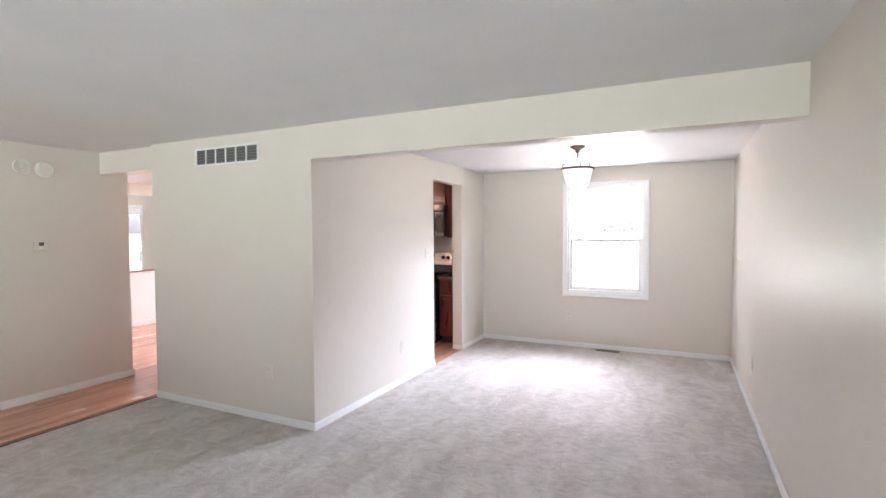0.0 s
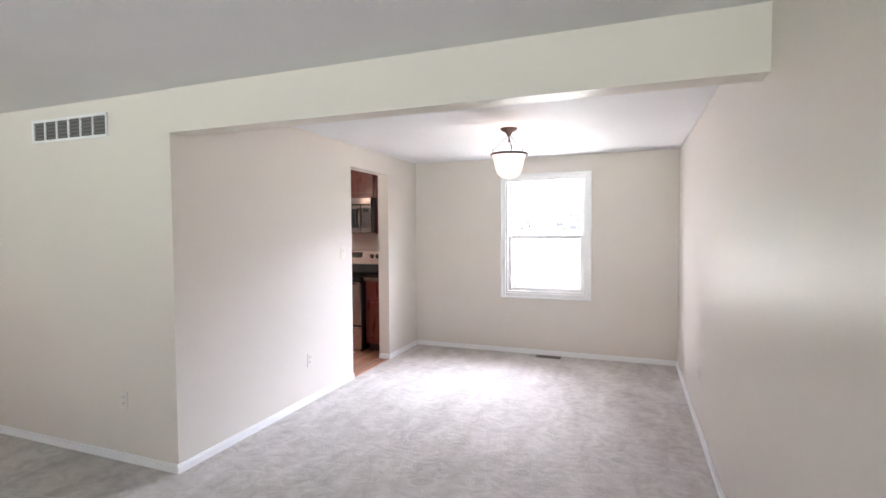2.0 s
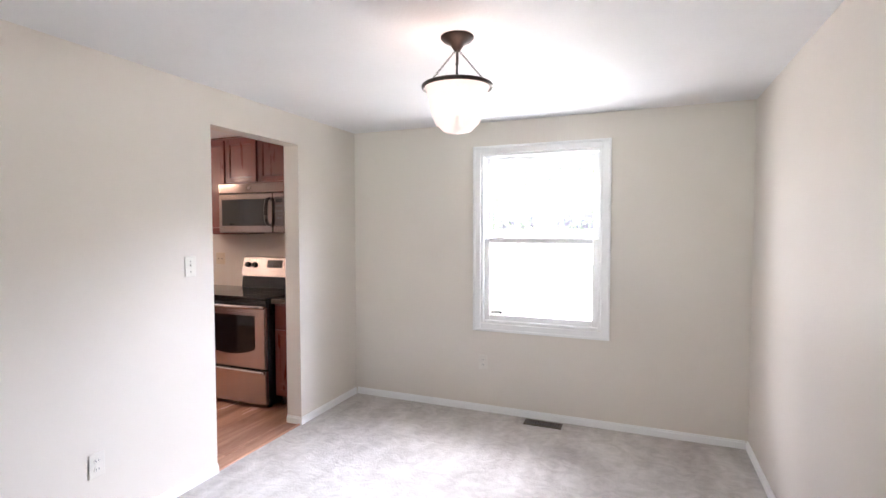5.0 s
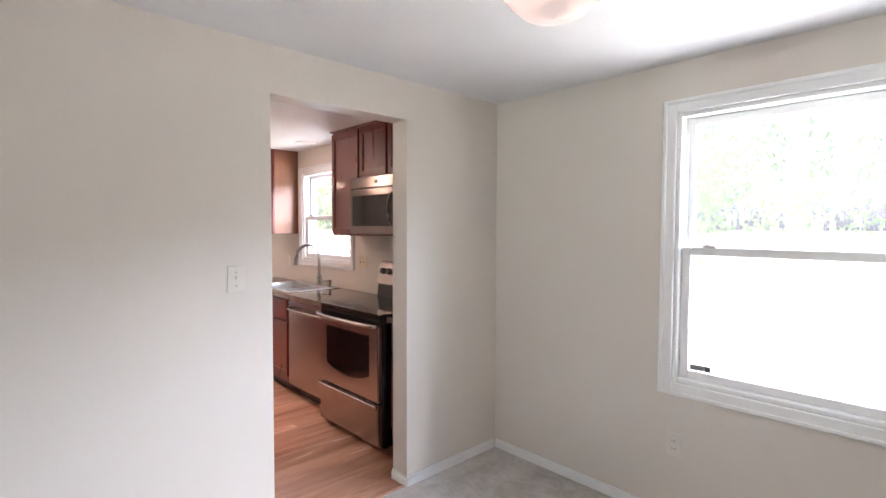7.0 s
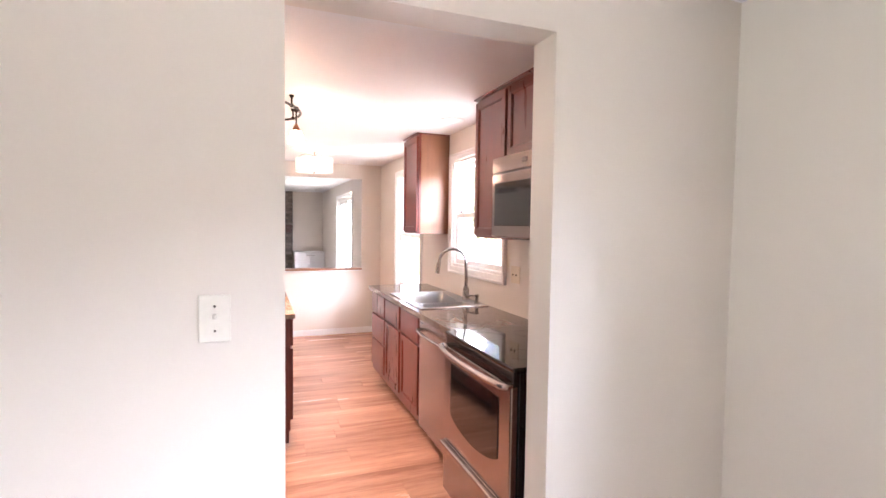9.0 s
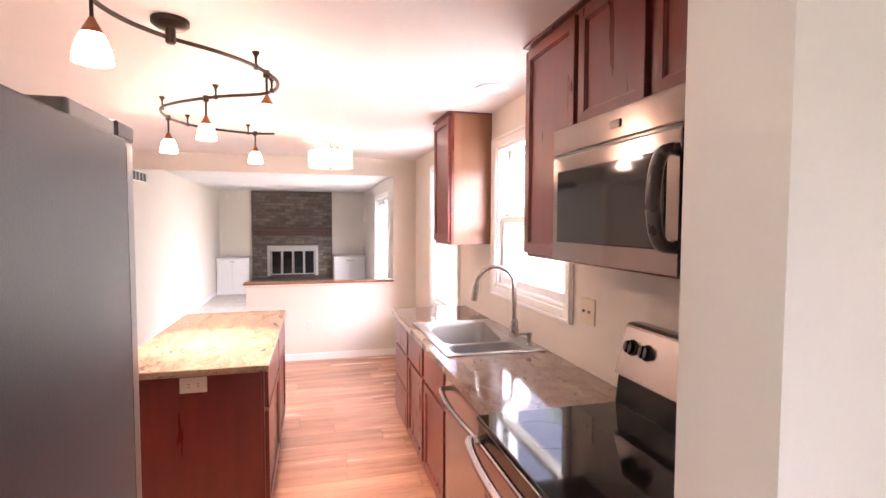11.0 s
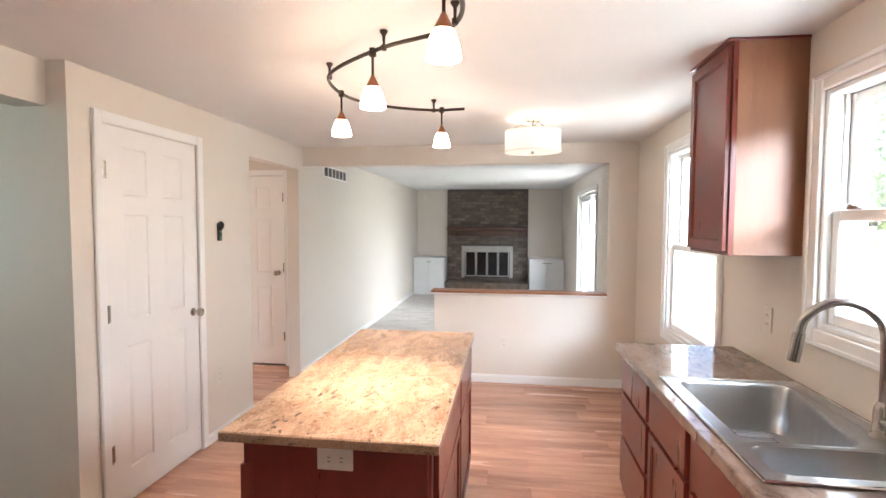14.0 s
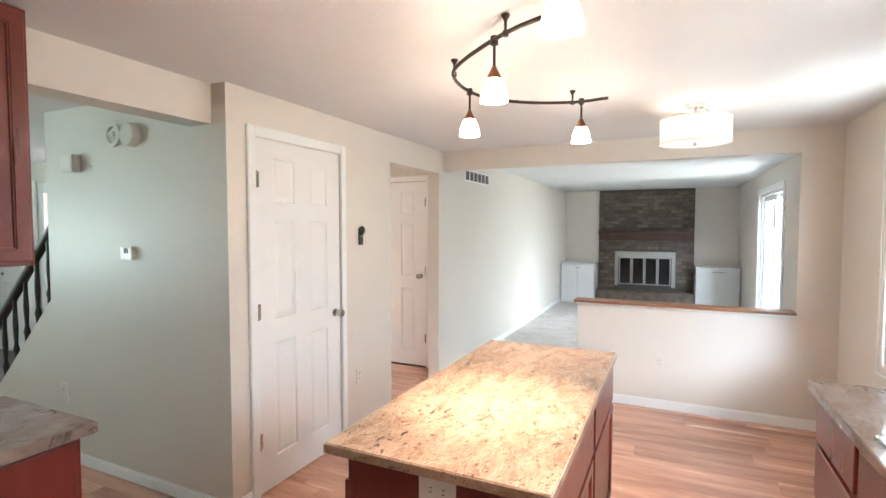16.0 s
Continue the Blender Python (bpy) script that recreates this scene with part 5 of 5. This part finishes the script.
# ---- recessed ceiling disc ----
cd = thing("ceiling_disc", "flush white round ceiling cover near the sink", "ceiling cover")
bm = nb()
lathe(bm, [(0.095, H - 0.001), (0.093, H - 0.010), (0.07, H - 0.014), (0.001, H - 0.014)], (-4.44, 6.90, 0), 32)
part("cover", bm, TRIM, cd, smooth=True)

# ---- dining room pendant ----
pe = thing("pendant_light", "bronze semi-flush ceiling light with lit frosted bowl", "pendant light")
PX, PY = -0.597, 5.41
bm = nb()
lathe(bm, [(0.072, H - 0.001), (0.072, H - 0.008), (0.060, H - 0.020), (0.030, H - 0.034), (0.018, H - 0.055), (0.012, H - 0.062), (0.006, H - 0.064), (0.006, H - 0.115), (0.001, H - 0.118)], (PX, PY, 0), 24)
part("canopy", bm, BRONZE, pe, "round bronze canopy", True)
for k in range(3):
    a = radians(120 * k - 70)
    c, s_ = math.cos(a), math.sin(a)
    p0, p1 = Vector((PX + 0.012 * c, PY + 0.012 * s_, H - 0.06)), Vector((PX + 0.142 * c, PY + 0.142 * s_, 2.145))
    bm = nb()
    for j in range(9):
        q0, q1 = p0.lerp(p1, j / 9), p0.lerp(p1, (j + 0.95) / 9)
        side = Vector((-s_, c, 0)) if j % 2 else Vector((0.5 * c, 0.5 * s_, 0.8))
        m0 = (q0 + q1) / 2
        tube(bm, [q0, m0 + side * 0.005, q1, m0 - side * 0.005, q0], 0.0016, 5)
    part("chain", bm, BRONZE, pe, "thin bronze chain")
    bm = nb()
    cyl(bm, (PX + 0.146 * c, PY + 0.146 * s_, 2.095), (PX + 0.146 * c, PY + 0.146 * s_, 2.15), 0.005, 0.004, 8)
    lathe(bm, [(0.001, 2.142), (0.008, 2.15), (0.001, 2.158)], (PX + 0.146 * c, PY + 0.146 * s_, 0), 8)
    part("hook_post", bm, BRONZE, pe)
bm = nb()
lathe(bm, [(0.150, 2.090), (0.156, 2.094), (0.156, 2.104), (0.150, 2.108), (0.143, 2.104), (0.143, 2.094), (0.150, 2.090)], (PX, PY, 0), 40)
part("ring", bm, BRONZE, pe, "bronze rim ring", True)
bm = nb()
lathe(bm, [(0.145, 2.100), (0.136, 2.085), (0.126, 2.045), (0.115, 1.99), (0.095, 1.94), (0.06, 1.908), (0.001, 1.895), (0.001, 1.899), (0.058, 1.912), (0.092, 1.943), (0.111, 1.99), (0.122, 2.045), (0.132, 2.085), (0.141, 2.100)], (PX, PY, 0), 40)
part("bowl", bm, BOWL, pe, "frosted glass bowl, lit", True)
bm = nb()
lathe(bm, [(0.012, 2.08), (0.018, 2.05), (0.026, 2.02), (0.018, 1.985), (0.001, 1.98)], (PX, PY, 0), 14)
part("bulb", bm, BULB, pe, "glowing bulb", True)
bm = nb()
lathe(bm, [(0.007, 2.10), (0.007, 1.93), (0.030, 1.918), (0.030, 1.913), (0.004, 1.908)], (PX, PY, 0), 14)
part("centre_rod", bm, BRONZE, pe, "bronze rod inside the bowl", True)
lamp("pendant_bulb", "POINT", Matrix.Translation((PX, PY, 2.115)), PEND_W, WARM, size=0.03)

# ---- family room ----
fp = thing("fireplace", "dark brick fireplace wall with mantel and glass doors", "fireplace")
FY0, FY1, FBY0, FBY1, FBZ0, FBZ1 = 4.575, 6.365, 4.90, 6.04, 0.34, 1.05
XFB = XF + 0.10
bm = nb()
box(bm, XF, XFB - 0.012, FY0, FBY0, 0, H - 0.002)
box(bm, XF, XFB - 0.012, FBY1, FY1, 0, H - 0.002)
box(bm, XF, XFB - 0.012, FBY0, FBY1, FBZ1, H - 0.002)
box(bm, XF, XFB - 0.012, FBY0, FBY1, 0, FBZ0)
part("mortar_bed", bm, DARK_JOINT, fp)
boxpart("firebox_back", (XF, XF + 0.03, FBY0, FBY1, FBZ0, FBZ1), SOOT, fp)
boxpart("hearth", (XFB, XFB + 0.42, FY0, FY1, 0.007, 0.28), BRICK, fp, "raised dark hearth", 0.01, 2)
boxpart("mantel", (XFB, XFB + 0.20, FY0 + 0.01, FY1 - 0.01, 1.395, 1.475), MANTEL, fp, "thick dark wooden mantel shelf", 0.01, 2)
for y in (FY0 + 0.12, FY1 - 0.12):
    boxpart("corbel", (XFB, XFB + 0.13, y - 0.06, y + 0.06, 1.275, 1.395), MANTEL, fp, bevel=0.015, seg=2)
boxpart("mantel_board", (XFB, XFB + 0.03, FY0 + 0.01, FY1 - 0.01, 1.275, 1.395), MANTEL, fp)
part("surround", box(box(box(nb(), XFB, XFB + 0.025, FBY0, FBY0 + 0.07, FBZ0, FBZ1, 0.004), XFB, XFB + 0.025, FBY1 - 0.07, FBY1, FBZ0, FBZ1, 0.004), XFB, XFB + 0.025, FBY0 + 0.07, FBY1 - 0.07, FBZ1 - 0.11, FBZ1, 0.004), PEWTER, fp, "bright metal door surround")
n = 4
wd = (FBY1 - FBY0 - 0.16) / n
for k in range(n):
    a = FBY0 + 0.08 + wd * k
    bm = nb()
    box(bm, XFB + 0.004, XFB + 0.02, a + 0.004, a + 0.024, FBZ0 + 0.03, FBZ1 - 0.11)
    box(bm, XFB + 0.004, XFB + 0.02, a + wd - 0.024, a + wd - 0.004, FBZ0 + 0.03, FBZ1 - 0.11)
    box(bm, XFB + 0.004, XFB + 0.02, a + 0.024, a + wd - 0.024, FBZ0 + 0.03, FBZ0 + 0.055)
    box(bm, XFB + 0.004, XFB + 0.02, a + 0.024, a + wd - 0.024, FBZ1 - 0.135, FBZ1 - 0.11)
    g = part("glass_door", bm, PEWTER, fp, "metal framed glass fire door")
    boxpart("pane", (XFB + 0.006, XFB + 0.012, a + 0.024, a + wd - 0.024, FBZ0 + 0.055, FBZ1 - 0.135), CERAMIC, g, "smoked glass pane")

for y0, y1, hs in ((3.895, 4.555, (0.5,)), (6.385, 7.10, (0.45, 0.58))):
    c = thing("media_cabinet", "low white cabinet beside the fireplace", "cabinet", "white cabinets beside the fireplace")
    boxpart("body", (XF + 0.005, -13.37, y0, y1, 0.007, 0.785), WCAB, c, bevel=0.003)
    boxpart("top", (XF + 0.005, -13.335, y0 - 0.012, y1 + 0.012, 0.785, 0.808), WCAB, c, bevel=0.004)
    ym = (y0 + y1) / 2
    for a, b in ((y0 + 0.01, ym - 0.002), (ym + 0.002, y1 - 0.01)):
        boxpart("door", (-13.37, -13.35, a, b, 0.05, 0.775), WCAB, c, bevel=0.003)
    for h in hs:
        yy = y0 + (y1 - y0) * h
        boxpart("handle", (-13.35, -13.335, yy - 0.05, yy + 0.05, 0.715, 0.728), NICKEL, c, "small metal pull", 0.003)

tv = thing("motion_sensor", "small white sensor box high on the wall", "sensor")
boxpart("case", (XF + 0.001, XF + 0.05, 4.02, 4.08, 2.10, 2.20), PLATE, tv, bevel=0.01, seg=2)

# ---- kitchen floor planks ----
fl = tagged(new("floor_kitchen"), "warm brown wood plank floor", "floor", kind="structure")


def plank_mesh(w, length):
    bm = nb()
    box(bm, 0.0003, w - 0.0003, 0.0003, length - 0.0003, -0.014, 0.003)
    top = [e for e in bm.edges if all(v.co.z > 0 for v in e.verts)]
    bmesh.ops.bevel(bm, geom=top, offset=0.0009, segments=1, affect="EDGES")
    me = bpy.data.meshes.new("plank")
    bm.to_mesh(me)
    bm.free()
    me.materials.append(OAK)
    return me


WP, LP = 0.178, 1.22
meshes = {}
rng = random.Random(11)


def lay(x0, w, y0, y1):
    at = y0 - LP * rng.random()
    while at < y1 - 0.01:
        a, b = max(at, y0), min(at + LP, y1)
        if b - a > 0.02:
            key = (round(w, 3), round(b - a, 2))
            if key not in meshes:
                meshes[key] = plank_mesh(w, b - a)
            p = new("plank", meshes[key])
            p.location = (x0, a, 0)
            p.parent = fl
        at += LP


x = -7.683 - WP
while x < XWK - 0.01:
    w = min(WP, XWK - x)
    xc = x + w / 2
    y0 = YSK if xc > -4.04 else YFRONT if xc > XT else YP - 0.12 if xc > -6.35 or xc < -7.95 else 1.12
    if XT - WP / 2 < xc < -4.04:
        lay(x, min(w, -4.04 - x) if x < -4.04 < x + w else w, YFRONT, YSK + 0.0)
        lay(x, w, YSK, YB)
    else:
        lay(x, w, y0, YB if xc > -7.69 else YP)
    x += w
lay(XWK, 0.115, 5.56, 6.35)
tagged(boxpart("threshold", (-2.228, -2.205, 5.56, 6.35, 0.0, 0.012), OAK, bevel=0.004), "thin wooden threshold strip between carpet and planks", "trim", kind="structure")
tagged(boxpart("threshold", (-4.05, -4.032, YFRONT, YS, 0.0, 0.010), MANTEL, bevel=0.003), "dark strip between carpet and planks", "trim", kind="structure")

# ---- fireplace bricks ----
BL, BH, J = 0.200, 0.062, 0.011
shapes = {}
rows = int((H - 0.005) / (BH + J))
for r in range(rows):
    z = r * (BH + J) + 0.004
    if z < 0.28:
        continue
    y = FY0 - (0.5 * (BL + J) if r % 2 else 0)
    while y < FY1:
        a, b = max(y, FY0), min(y + BL, FY1)
        y += BL + J
        pieces = [(a, b)]
        if z + BH > FBZ0 and z < FBZ1:
            pieces = [(max(a, FY0), min(b, FBY0)), (max(a, FBY1), min(b, FY1))]
        for a, b in pieces:
            if b - a < 0.02:
                continue
            key = round(b - a, 2)
            if key not in shapes:
                bm = box(nb(), 0, 0.014, 0, b - a, 0, BH, 0.003)
                me = bpy.data.meshes.new("brick")
                bm.to_mesh(me)
                bm.free()
                me.materials.append(BRICK)
                shapes[key] = me
            k = new("brick", shapes[key])
            k.location = (XFB - 0.013 + 0.004 * rng.random(), a, z)
            k.parent = fp
